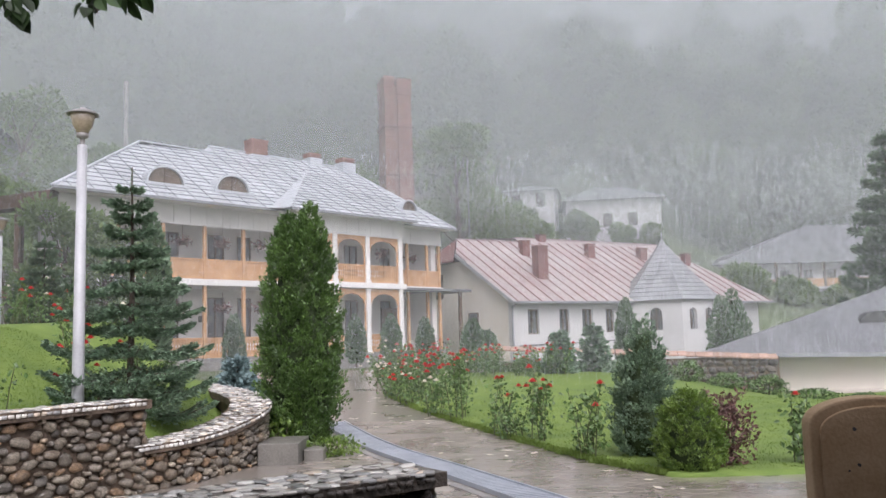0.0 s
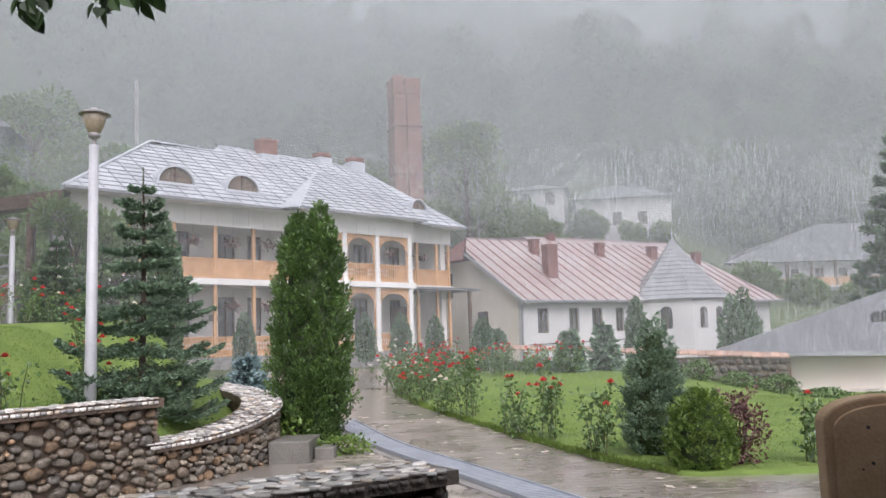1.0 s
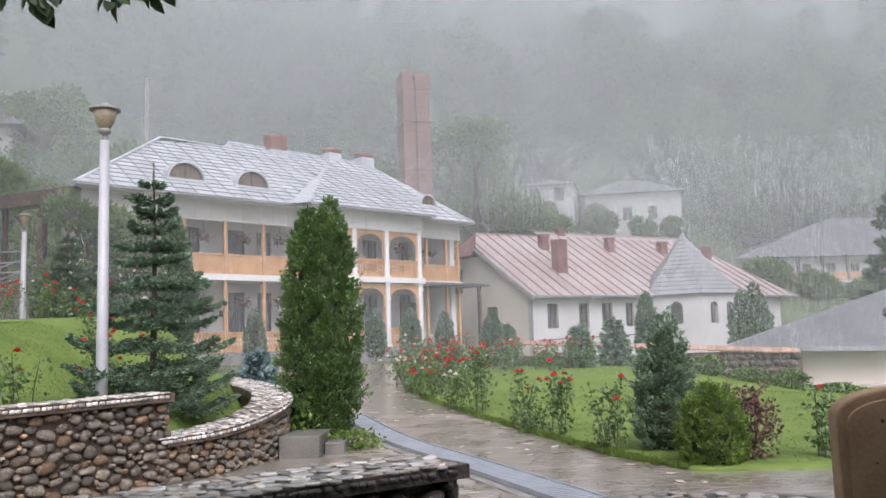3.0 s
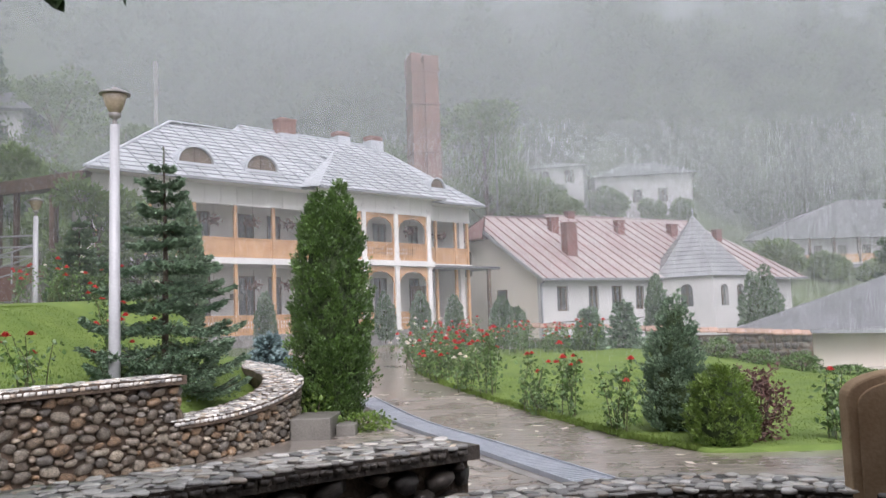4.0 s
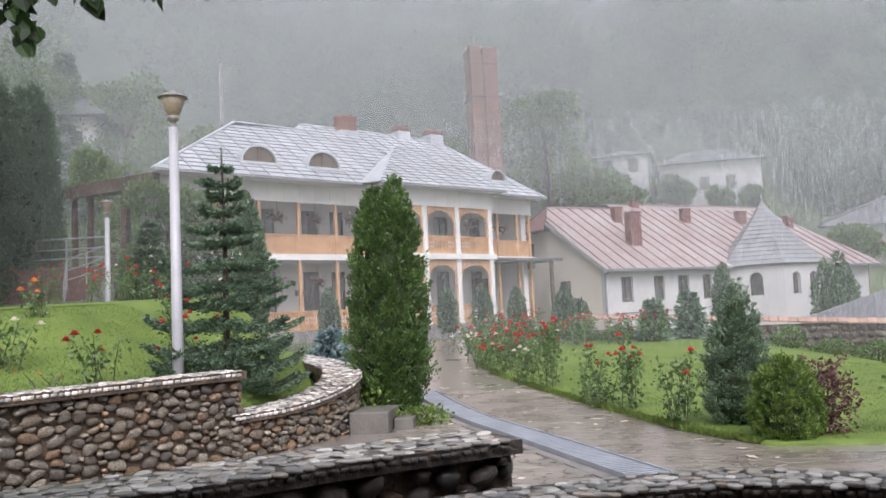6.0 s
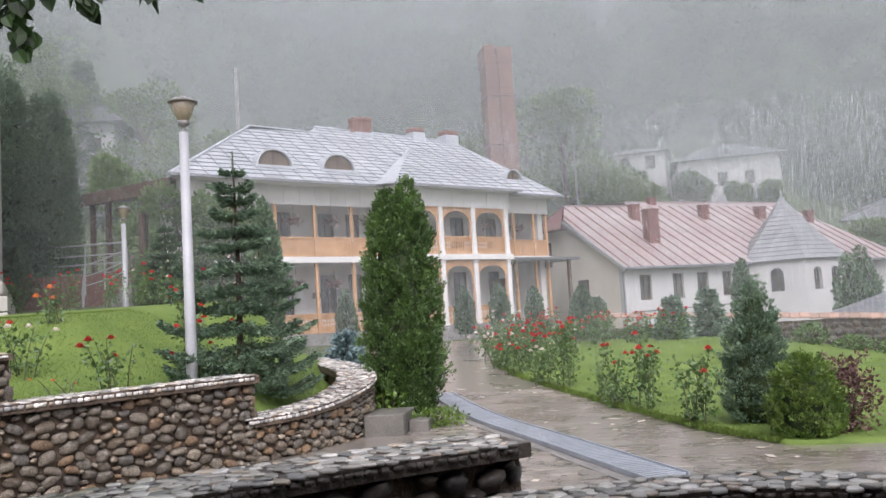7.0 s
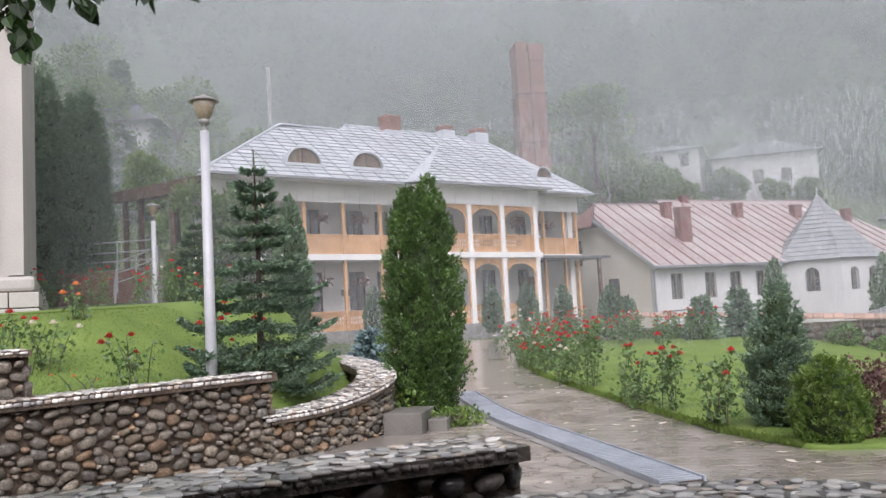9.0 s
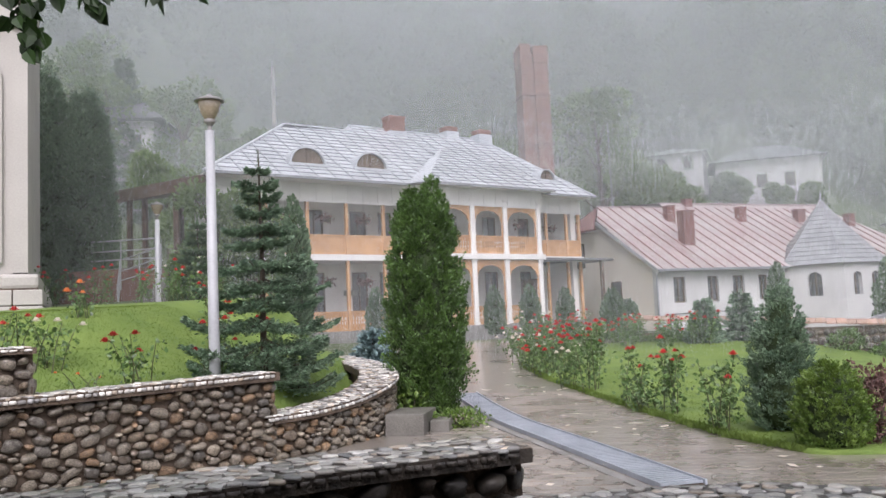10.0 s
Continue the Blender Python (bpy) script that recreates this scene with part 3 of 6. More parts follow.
# ---- metal roofs ----
def roof_sheet(parent, o, a_way, s_way, spans, s_max, col_w, course, m_sheet, m_seam, name="roof_slope", lift=0.034):
    """Lapped sheets on a slope. o: lower corner; a_way along the eave; s_way up the slope; spans(s): from, to along the eave."""
    o, a_way, s_way = Vector(o), Vector(a_way), Vector(s_way).normalized()
    up = a_way.cross(s_way).normalized()
    if up.z < 0:
        up = -up
    b, single = Build(), 0
    sl = thing(name, "", "")
    sl.parent = parent
    n = max(1, round(s_max / course))
    for j in range(n):
        s0, s1 = s_max * j / n, s_max * (j + 1) / n
        (l0, r0), (l1, r1) = spans(s0), spans(s1)
        k0, k1 = math.floor(min(l0, l1) / col_w), math.ceil(max(r0, r1) / col_w)
        for k in range(k0, k1):
            x0, x1 = k * col_w, (k + 1) * col_w
            q = [(min(max(x0, l0), r0), s0), (min(max(x1, l0), r0), s0), (min(max(x1, l1), r1), s1), (min(max(x0, l1), r1), s1)]
            if q[1][0] - q[0][0] < 0.01 and q[2][0] - q[3][0] < 0.01:
                continue
            hi = [o + a_way * a + s_way * s + up * (lift if i < 2 else 0.004) for i, (a, s) in enumerate(q)]
            lo = [o + a_way * a + s_way * s - up * 0.03 for a, s in q[:2]]
            if single < 300:
                sh = part("sheet", Build().add(hi + lo, [(0, 1, 2, 3), (4, 5, 1, 0)]), m_sheet, sl)
                # zinc laps: lower lip in darker zinc, its shade line put into the colour
                sh.data.materials.append(m_zincdark if lift > 0.02 else m_sheet)
                sh.data.polygons[1].material_index = 1
                single += 1
            else:
                b.add(hi + lo, [(0, 1, 2, 3), (4, 5, 1, 0)])
    if b.f:
        sh = part("sheet_rest", b.mesh("sheet_rest", m_sheet), m_sheet, sl, kind="stuff")
        # joined sheets get the same painted shade line on their lips
        sh.data.materials.append(m_zincdark if lift > 0.02 else m_sheet)
        for i in range(1, len(sh.data.polygons), 2):
            sh.data.polygons[i].material_index = 1
    k0, k1 = math.ceil(spans(0)[0] / col_w), math.floor(spans(0)[1] / col_w)
    for k in range(k0, k1 + 1):
        a = k * col_w
        ss = [s_max * i / 40 for i in range(41) if spans(s_max * i / 40)[0] - 1e-6 <= a <= spans(s_max * i / 40)[1] + 1e-6]
        if len(ss) > 1:
            part("seam", Build().beam(o + a_way * a + s_way * ss[0] + up * 0.02, o + a_way * a + s_way * ss[-1] + up * 0.02, 0.035, 0.05, up), m_seam, sl)
    return sl


def wall_holes(b, u0, u1, v0, v1, z0, z1, holes):
    """A wall along u from z0 to z1 with rectangular holes (u0, u1, z0, z1) cut through."""
    us = sorted({u0, u1, *[h[0] for h in holes], *[h[1] for h in holes]})
    zs = sorted({z0, z1, *[h[2] for h in holes], *[h[3] for h in holes]})
    full = {(i, j) for i in range(len(us) - 1) for j in range(len(zs) - 1) if not any(h[0] <= us[i] and us[i + 1] <= h[1] and h[2] <= zs[j] and zs[j + 1] <= h[3] for h in holes)}
    ids, vs, fs = {}, [], []

    def at(i, j, v):
        if (i, j, v) not in ids:
            ids[(i, j, v)] = len(vs)
            vs.append((us[i], v, zs[j]))
        return ids[(i, j, v)]

    for i, j in full:
        fs.append((at(i, j, v0), at(i + 1, j, v0), at(i + 1, j + 1, v0), at(i, j + 1, v0)))
        fs.append((at(i, j, v1), at(i, j + 1, v1), at(i + 1, j + 1, v1), at(i + 1, j, v1)))
        for (a, c), nb in ((((i, j), (i + 1, j)), (i, j - 1)), (((i + 1, j), (i + 1, j + 1)), (i + 1, j)), (((i + 1, j + 1), (i, j + 1)), (i, j + 1)), (((i, j + 1), (i, j)), (i - 1, j))):
            if nb not in full:
                fs.append((at(*a, v0), at(*a, v1), at(*c, v1), at(*c, v0)))
    return b.add(vs, fs)


def window_unit(parent, u0, u1, z0, z1, v, m_fr, name="window", panes=2, door=False, depth=0.12):
    """A framed opening in a wall that runs along u, its face at v; the glass lies behind."""
    w = thing(name, "", "")
    w.parent = parent
    fr = Build()
    t = 0.07
    fr.box(u0, u0 + t, v + 0.03, v + depth, z0, z1).box(u1 - t, u1, v + 0.03, v + depth, z0, z1)
    fr.box(u0 + t, u1 - t, v + 0.03, v + depth, z1 - t, z1).box(u0 + t, u1 - t, v + 0.03, v + depth, z0, z0 + (0.6 if door else t))
    for k in range(1, panes):
        c = u0 + (u1 - u0) * k / panes
        fr.box(c - 0.025, c + 0.025, v + 0.035, v + depth, z0 + t, z1 - t)
    part("frame", fr, m_fr, w)
    for k in range(panes):
        a, c = u0 + (u1 - u0) * k / panes, u0 + (u1 - u0) * (k + 1) / panes
        part("pane", Build().box(a + 0.03, c - 0.03, v + depth * 0.6, v + depth * 0.6 + 0.01, z0 + 0.05, z1 - 0.05), m_glass, w)
    return w


# ---- guest house with two verandas ----
MH = pose(-8.67, 32.0, 0, 0, 0, 90 - 44.5)
house = thing("guest_house", "two-storey white guest house with timber verandas and zinc roof", "house", MH)
Z0, Z1, ZF, ZE, ZR = 1.27, 4.28, 6.36, 7.12, 10.9
part("plinth", Build().prism([(-6.1, -0.12), (12.2, -0.12), (12.2, 9), (-2.4, 9)], "z", -0.6, Z0).box(2.75, 8.75, -1.2, -0.12, -0.6, Z0), m_concrete, house, "grey rendered base")
doors_up = [(-4.9, -4.1), (-3.3, -2.5), (-1.5, -0.7), (0.56, 1.34), (1.94, 2.62), (3.7, 4.4), (5.5, 6.2), (7.7, 8.5), (9.9, 10.6)]
holes = [(a, c, Z1 + 0.5, Z1 + 2.05) for a, c in doors_up] + [(a, c, Z0 + 0.75, Z0 + 2.45) for a, c in doors_up]
part("wall", wall_holes(Build(), -6, 12, 2.0, 2.3, Z0, 6.9, holes), m_housewhite, house, "white plastered wall behind the veranda")
for wb in (Build().prism([(-6.0, 0.3), (-5.7, 0.3), (-2.0, 9), (-2.3, 9)], "z", Z0, 6.9), Build().box(11.7, 12.0, 0.2, 9, Z0, 6.9), Build().box(-2.3, 11.7, 8.7, 9, Z0, 6.9)):
    part("wall", wb, m_housewhite, house, "white plastered outer wall")
for a, c in doors_up:
    window_unit(house, a, c, Z1 + 0.5, Z1 + 2.05, 2.0, m_darkwood)
    window_unit(house, a, c, Z0 + 0.75, Z0 + 2.45, 2.0, m_darkwood)
part("veranda_floor", Build().box(-6.1, 12.1, -0.1, 2.0, Z1 - 0.2, Z1 - 0.02).box(2.8, 8.7, -1.1, -0.1, Z1 - 0.2, Z1 - 0.02), m_whitewood, house, "white-painted floor slab")
for u0, u1, v in ((-6.1, 2.8, -0.16), (2.75, 8.75, -1.18), (8.75, 12.15, -0.16)):
    part("floor_band", Build().box(u0, u1, v, v + 0.06, Z1 - 0.24, Z1 + 0.0), m_whitewood, house, "white edge band", bevel=0.01)
part("veranda_ceiling", Build().box(-6.1, 12.1, 0.05, 2.0, ZF + 0.3, ZF + 0.36).box(2.8, 8.7, -0.95, 0.05, ZF + 0.3, ZF + 0.36), m_whitewood, house)
for u0, u1, v in ((-6.15, 2.8, -0.08), (2.75, 8.72, -1.1), (8.72, 12.15, -0.08)):
    n = max(1, round((u1 - u0) / 0.68))
    for k in range(n):
        a, c = u0 + (u1 - u0) * k / n, u0 + (u1 - u0) * (k + 1) / n
        part("fascia_board", Build().box(a + 0.006, c - 0.006, v, v + 0.05, ZF - 0.02, ZE - 0.02), m_whitewood, house)
    part("fascia_rail", Build().box(u0, u1, v - 0.02, v, ZF - 0.04, ZF + 0.04), m_whitewood, house)
part("fascia_board", Build().prism([(-6.2, -0.08), (-6.15, -0.08), (-2.4, 9), (-2.45, 9)], "z", ZF, ZE - 0.02), m_whitewood, house)
for v, u in ((-1.1, 2.72), (-1.1, 8.7)):
    part("fascia_board", Build().box(u, u + 0.05, v, -0.08, ZF, ZE - 0.02), m_whitewood, house)
part("eaves_board", Build().box(-6.6, 12.35, -0.85, -0.08, ZE - 0.06, ZE - 0.02).box(2.3, 8.9, -1.6, -1.1, ZE - 0.06, ZE - 0.02), m_whitewood, house, "pale soffit under the eaves")
post_u = [-5.95, -4.1, -2.4, -0.7, 1.0, 2.66]
for z0, z1 in ((Z0, Z1 - 0.24), (Z1, ZF + 0.3)):
    for u in post_u + [9.9, 11.2, 12.02]:
        p = part("post", Build().box(u - 0.065, u + 0.065, -0.07, 0.06, z0, z1), m_timber, house, bevel=0.01)
    for u in (2.92, 4.78, 6.57, 8.5):
        c = Build().box(u - 0.11, u + 0.11, -1.1, -0.88, z0, z1).box(u - 0.14, u + 0.14, -1.13, -0.85, z0, z0 + 0.12).box(u - 0.14, u + 0.14, -1.13, -0.85, z1 - 0.1, z1)
        part("column", c, m_housewhite, house, "white square column", bevel=0.008)


def railing(u0, u1, v, z, style):
    r = thing("railing", "", "")
    r.parent = house
    part("top_rail", Build().box(u0, u1, v - 0.05, v + 0.05, z + 0.72, z + 0.79), m_timber, r)
    part("bottom_rail", Build().box(u0, u1, v - 0.035, v + 0.035, z + 0.02, z + 0.1), m_timber, r)
    if style == "panel":
        part("panel", Build().box(u0, u1, v - 0.012, v + 0.012, z + 0.1, z + 0.72), m_timber, r)
        for q in (u0 + 0.04, u1 - 0.04):
            part("stile", Build().box(q - 0.04, q + 0.04, v - 0.03, v + 0.03, z + 0.1, z + 0.72), m_timber, r)
    else:
        n = max(2, round((u1 - u0) / 0.125))
        for k in range(n):
            a = u0 + (u1 - u0) * (k + 0.5) / n
            h = 0.05 if style == "slats" else 0.055
            o = [(a - h, z + 0.1), (a + h, z + 0.1), (a + h, z + 0.25), (a + h * 0.45, z + 0.33), (a + h, z + 0.41), (a + h * 0.45, z + 0.5), (a + h, z + 0.58), (a + h, z + 0.72), (a - h, z + 0.72), (a - h, z + 0.58), (a - h * 0.45, z + 0.5), (a - h, z + 0.41), (a - h * 0.45, z + 0.33), (a - h, z + 0.25)]
            part("baluster", Build().prism(o, "y", v - 0.012, v + 0.012), m_timber, r)


for i in range(len(post_u) - 1):
    railing(post_u[i] + 0.065, post_u[i + 1] - 0.065, -0.0, Z1, "panel")
    railing(post_u[i] + 0.065, post_u[i + 1] - 0.065, -0.0, Z0, "cut")
cols = [2.92, 4.78, 6.57, 8.5]
for i in range(3):
    for z in (Z0, Z1):
        railing(cols[i] + 0.11, cols[i + 1] - 0.11, -1.0, z, "slats")
for a, c in ((8.61, 9.83), (9.97, 11.13), (11.27, 11.95)):
    railing(a, c, 0.0, Z1, "panel")


def arch_frame(u0, u1, v, zt):
    """Carved timber arch between two columns: posts, a head board and scalloped brackets."""
    r = thing("arch", "", "")
    r.parent = house
    o = [(u0, zt), (u0, zt - 0.75)]
    c, rad = (u0 + u1) / 2, (u1 - u0) / 2 - 0.05
    for k in range(25):
        t = math.pi * (1 - k / 24)
        rr = rad * (1 - 0.05 * abs(math.sin(t * 6)))
        o.append((c + rr * math.cos(t), zt - 0.62 + 0.52 * rr / rad * math.sin(t)))
    o += [(u1, zt - 0.75), (u1, zt)]
    b = Build()
    h = len(o)
    top = [(p[0], zt) for p in o]
    for i in range(1, h - 2):
        b.prism([o[i], o[i + 1], top[i + 1], top[i]], "y", v - 0.03, v + 0.03)
    part("head", b, m_timber, r, "carved scalloped head")
    for a in (u0 + 0.03, u1 - 0.03):
        part("jamb", Build().box(a - 0.03, a + 0.03, v - 0.03, v + 0.03, zt - 2.0, zt - 0.7), m_timber, r)
    part("lintel", Build().box(u0, u1, v - 0.045, v + 0.045, zt, zt + 0.1), m_timber, r)


for i in range(3):
    arch_frame(cols[i] + 0.11, cols[i + 1] - 0.11, -1.0, ZF - 0.08)
    arch_frame(cols[i] + 0.11, cols[i + 1] - 0.11, -1.0, Z1 - 0.36)

# zinc roof
slope = 0.62
k = math.sqrt(1 + slope * slope)
up_s = (0, 1, slope)
A0, A1, V0, V1 = -6.7, 12.4, -0.9, 9.9


def front_span(s):
    v = V0 + s / k
    lo = A0 + 5.5 * min(1, (v - V0) / 5.4) if v <= 4.5 else 2.45
    return (lo, A1 - 1.9 * (v - V0) / 6.15)


roof_sheet(house, (0, V0, ZE), (1, 0, 0), up_s, front_span, 6.15 * k, 0.76, 0.42, m_zinc, m_zincrib)
left = Build().add([(A0, V0, ZE), (-2.4, V1, ZE), (-1.2, 4.5, ZE + slope * 5.4)], [(0, 1, 2)])
part("roof_slope", left, m_zinc, house, "zinc hip")
part("roof_slope", Build().add([(A1, V0, ZE), (A1, V1, ZE), (10.5, 5.25, ZE + slope * 6.15), (2.45, 5.25, ZE + slope * 6.15), (2.45, 4.5, ZE + slope * 5.4), (-1.2, 4.5, ZE + slope * 5.4), (-2.4, V1, ZE)], [(0, 1, 2), (1, 6, 5, 4, 3, 2)]), m_zinc, house)
part("ridge_cap", Build().beam((-1.2, 4.5, ZE + slope * 5.4 + 0.02), (2.4, 4.5, ZE + slope * 5.4 + 0.02), 0.2, 0.06).beam((2.45, 5.25, ZE + slope * 6.15 + 0.02), (10.5, 5.25, ZE + slope * 6.15 + 0.02), 0.2, 0.06).beam((A0, V0, ZE + 0.02), (-1.2, 4.5, ZE + slope * 5.4 + 0.03), 0.16, 0.05).beam((A1, V0, ZE + 0.02), (10.5, 5.25, ZE + slope * 6.15 + 0.03), 0.16, 0.05), m_zinc, house)
part("gutter", Build().beam((A0, V0 - 0.05, ZE - 0.04), (2.0, V0 - 0.05, ZE - 0.04), 0.12, 0.09).beam((8.9, V0 - 0.05, ZE - 0.04), (A1, V0 - 0.05, ZE - 0.04), 0.12, 0.09).beam((2.1, -1.72, ZE - 0.04), (9.0, -1.72, ZE - 0.04), 0.12, 0.09), m_zincdark, house)
bs = slope * 4.9 / 5.7
kb = math.sqrt(1 + bs * bs)
roof_sheet(house, (0, -1.7, ZE), (1, 0, 0), (0, 1, bs), lambda s: (2.1 + 5.0 * s / (5.7 * kb), 9.0 - 1.2 * s / (5.7 * kb)), 5.7 * kb, 0.76, 0.42, m_zinc, m_zincrib)
part("roof_cheek", Build().add([(1.6, -0.92, ZE), (2.1, -1.7, ZE), (7.1, 4.0, ZE + slope * 4.9 + 0.03)], [(0, 1, 2)]).add([(9.0, -1.7, ZE), (9.4, -0.92, ZE), (7.8, 4.0, ZE + slope * 4.9 + 0.03)], [(0, 1, 2)]), m_zinc, house, "plain zinc valley face")


def dormer(u, z, w, h):
    v = V0 + (z - ZE) / slope - 0.12
    d = thing("dormer", "", "")
    d.parent = house
    hood, back = Build(), h / slope + 0.5
    n = 14
    arc = [(math.cos(math.pi * i / n), math.sin(math.pi * i / n)) for i in range(n + 1)]
    vs = []
    for yy, grow in ((v - 0.1, 1.0), (v + back * 0.5, 0.98), (v + back, 0.9)):
        for r in (1.0, 1.09):
            vs += [(u + c * w / 2 * r * grow, yy, z - 0.05 + sn * h * (1 if r == 1 else 1.1) * grow) for c, sn in arc]
    m = n + 1
    fs = []
    for seg in range(2):
        for i in range(n):
            o0, o1 = (2 * seg + 1) * m, (2 * seg + 3) * m
            fs.append((o0 + i, o0 + i + 1, o1 + i + 1, o1 + i))
            o0, o1 = 2 * seg * m, (2 * seg + 2) * m
            fs.append((o0 + i, o1 + i, o1 + i + 1, o0 + i + 1))
    for i in range(n):
        fs.append((i, i + 1, m + i + 1, m + i))
    hood.add(vs, fs)
    part("hood", hood, m_zinc, d, smooth=False)
    face = Build().prism([(u + c * w / 2, z - 0.05 + sn * h) for c, sn in arc], "y", v + 0.03, v + 0.08)
    part("panel", face, m_shutter, d, "brown boarded panel")
    part("mullion", Build().box(u - 0.03, u + 0.03, v + 0.0, v + 0.03, z - 0.05, z + h * 0.95), m_darkwood, d)
    part("apron", Build().box(u - w * 0.62, u + w * 0.62, v - 0.22, v + 0.1, z - 0.16, z - 0.05), m_zinc, d)


dormer(-2.2, 7.9, 1.42, 0.64)
dormer(0.66, 7.9, 1.42, 0.64)
dormer(10.6, 8.08, 0.95, 0.5)


def brick_chimney(u, v, w, d, z0, z1, zm):
    c = thing("chimney", "", "")
    c.parent = house
    part("flashing", Build().box(u - w / 2 - 0.05, u + w / 2 + 0.05, v - d / 2 - 0.05, v + d / 2 + 0.05, z0, zm), m_zinc, c, "zinc-clad base")
    rows = max(1, round((z1 - zm) / 0.075))
    for r in range(rows):
        z = zm + (z1 - zm) * r / rows
        g = 0.03 if r >= rows - 2 else 0.0
        for q in range(4):
            off = 0.0 if r % 2 else 0.12
            a = u - w / 2 + (q - off * 2) * w / 4
            part("brick", Build().box(max(a, u - w / 2) - g + 0.006, min(a + w / 4, u + w / 2) + g - 0.006, v - d / 2 - g, v + d / 2 + g, z + 0.005, z + (z1 - zm) / rows - 0.003), m_brick, c)
    part("core", Build().box(u - w / 2 + 0.015, u + w / 2 - 0.015, v - d / 2 + 0.015, v + d / 2 - 0.015, zm, z1 - 0.01), m_mortar, c)


brick_chimney(4.78, 4.9, 0.86, 0.7, 9.6, 11.5, 10.75)
brick_chimney(8.3, 5.2, 0.66, 0.6, 10.0, 11.4, 11.15)
brick_chimney(10.2, 4.9, 0.74, 0.6, 9.9, 11.35, 11.1)


def hanging_basket(m):
    d = thing("hanging_basket", "hanging basket of dark trailing flowers on the veranda", "plant pot", m, group="veranda baskets")
    part("pot", Build().lathe((0, 0, -0.2), [(0.06, 0), (0.13, 0.04), (0.16, 0.16), (0.14, 0.16)], 10), m_darkwood, d, smooth=True)
    pts = np.random.normal(scale=(0.17, 0.14, 0.09), size=(90, 3)) + np.array([0, 0, -0.02])
    part("foliage", Build().leaves(pts, 0.09), m_barberry, d)
    part("cord", Build().beam((0, 0, 0.0), (0, 0, 0.55), 0.012, 0.012), m_darkwood, d)
    return d


basket = hanging_basket(MH @ pose(-1.55, 0.12, Z1 + 1.5))
for u, v, z in ((0.15, 0.12, Z1 + 1.5), (1.85, 0.12, Z1 + 1.5), (-3.25, 0.12, Z1 + 1.5), (7.6, -0.8, Z1 + 1.4), (10.4, 0.2, Z1 + 1.4), (-1.55, 0.12, Z0 + 2.0), (0.15, 0.12, Z0 + 2.0), (1.85, 0.12, Z0 + 2.0), (-3.25, 0.12, Z0 + 2.0)):
    copy_thing(basket, MH @ pose(u, v, z, 0, 0, u * 77))
can = thing("door_canopy", "small flat entrance canopy with a timber post", "canopy", MH)
part("roof", Build().box(8.8, 13.6, -0.7, 2.0, 4.06, 4.18), m_greyroof, can)
part("post", Build().box(12.9, 13.05, -0.55, -0.4, 0.4, 4.06), m_darkwood, can)
part("plaque", Build().box(0.15, 0.75, 1.97, 2.0, Z0 + 1.45, Z0 + 1.7), m_concrete, house, "small grey wall plaque")
part("entrance_door", Build().box(9.9, 10.9, 1.9, 1.98, Z0, Z0 + 2.1), m_darkwood, house, "dark wooden door")

# ---- low annexe with the red roof ----
MR = pose(3.26, 39.5, 0, 0, 0, 32)
annex = thing("annexe", "long white low annexe with a faded red sheet roof", "house", MR)
wins = [(0.86, 1.54), (2.82, 3.46), (4.31, 5.01), (5.9, 6.47)]
hol = [(a, c, 1.86, 3.06) for a, c in wins] + [(14.6, 15.2, 1.9, 3.0), (16.3, 16.8, 1.9, 3.0)]
part("wall", wall_holes(Build(), 0, 18.0, 0, 0.4, -0.8, 3.6, hol), m_white, annex, "white plastered front")
part("wall", Build().box(17.6, 18.0, 0.4, 11.6, -0.8, 3.6).box(0, 18.0, 11.6, 12.0, -0.8, 3.6), m_white, annex)
for a, c, z0, z1 in hol:
    window_unit(annex, a, c, z0, z1, 0.08, m_shutter, panes=2, depth=0.16)
gsl = (7.2 - 3.42) / 6.4
gab = [(0.4, -0.8), (11.6, -0.8), (11.6, 3.42 + gsl * 0.7), (7.6, 5.8), (4.4, 5.8), (0.4, 3.42 + gsl * 0.7)]
part("gable_wall", Build().prism(gab, "x", 0.0, 0.35), m_cream, annex, "cream plastered gable end")
for y0, y1, z0, z1 in ((3.0, 3.75, 0.6, 3.0), (6.3, 7.0, 4.0, 5.2)):
    w = thing("window", "", "")
    w.parent = annex
    part("frame", Build().box(-0.05, 0.02, y0 - 0.06, y1 + 0.06, z0 - 0.06, z0).box(-0.05, 0.02, y0 - 0.06, y1 + 0.06, z1, z1 + 0.06).box(-0.05, 0.02, y0 - 0.06, y0, z0, z1).box(-0.05, 0.02, y1, y1 + 0.06, z0, z1), m_darkwood, w)
    part("pane", Build().box(-0.03, 0.0, y0, y1, z0, z1), m_glass, w)
kr = math.sqrt(1 + gsl * gsl)


def red_span(s):
    v = -0.4 + s / kr
    lo = -0.3 if v < 4.5 else -0.3 + (v - 4.5) * 0.75
    return (lo, 19.0 - 2.2 * (v + 0.4) / 6.4)


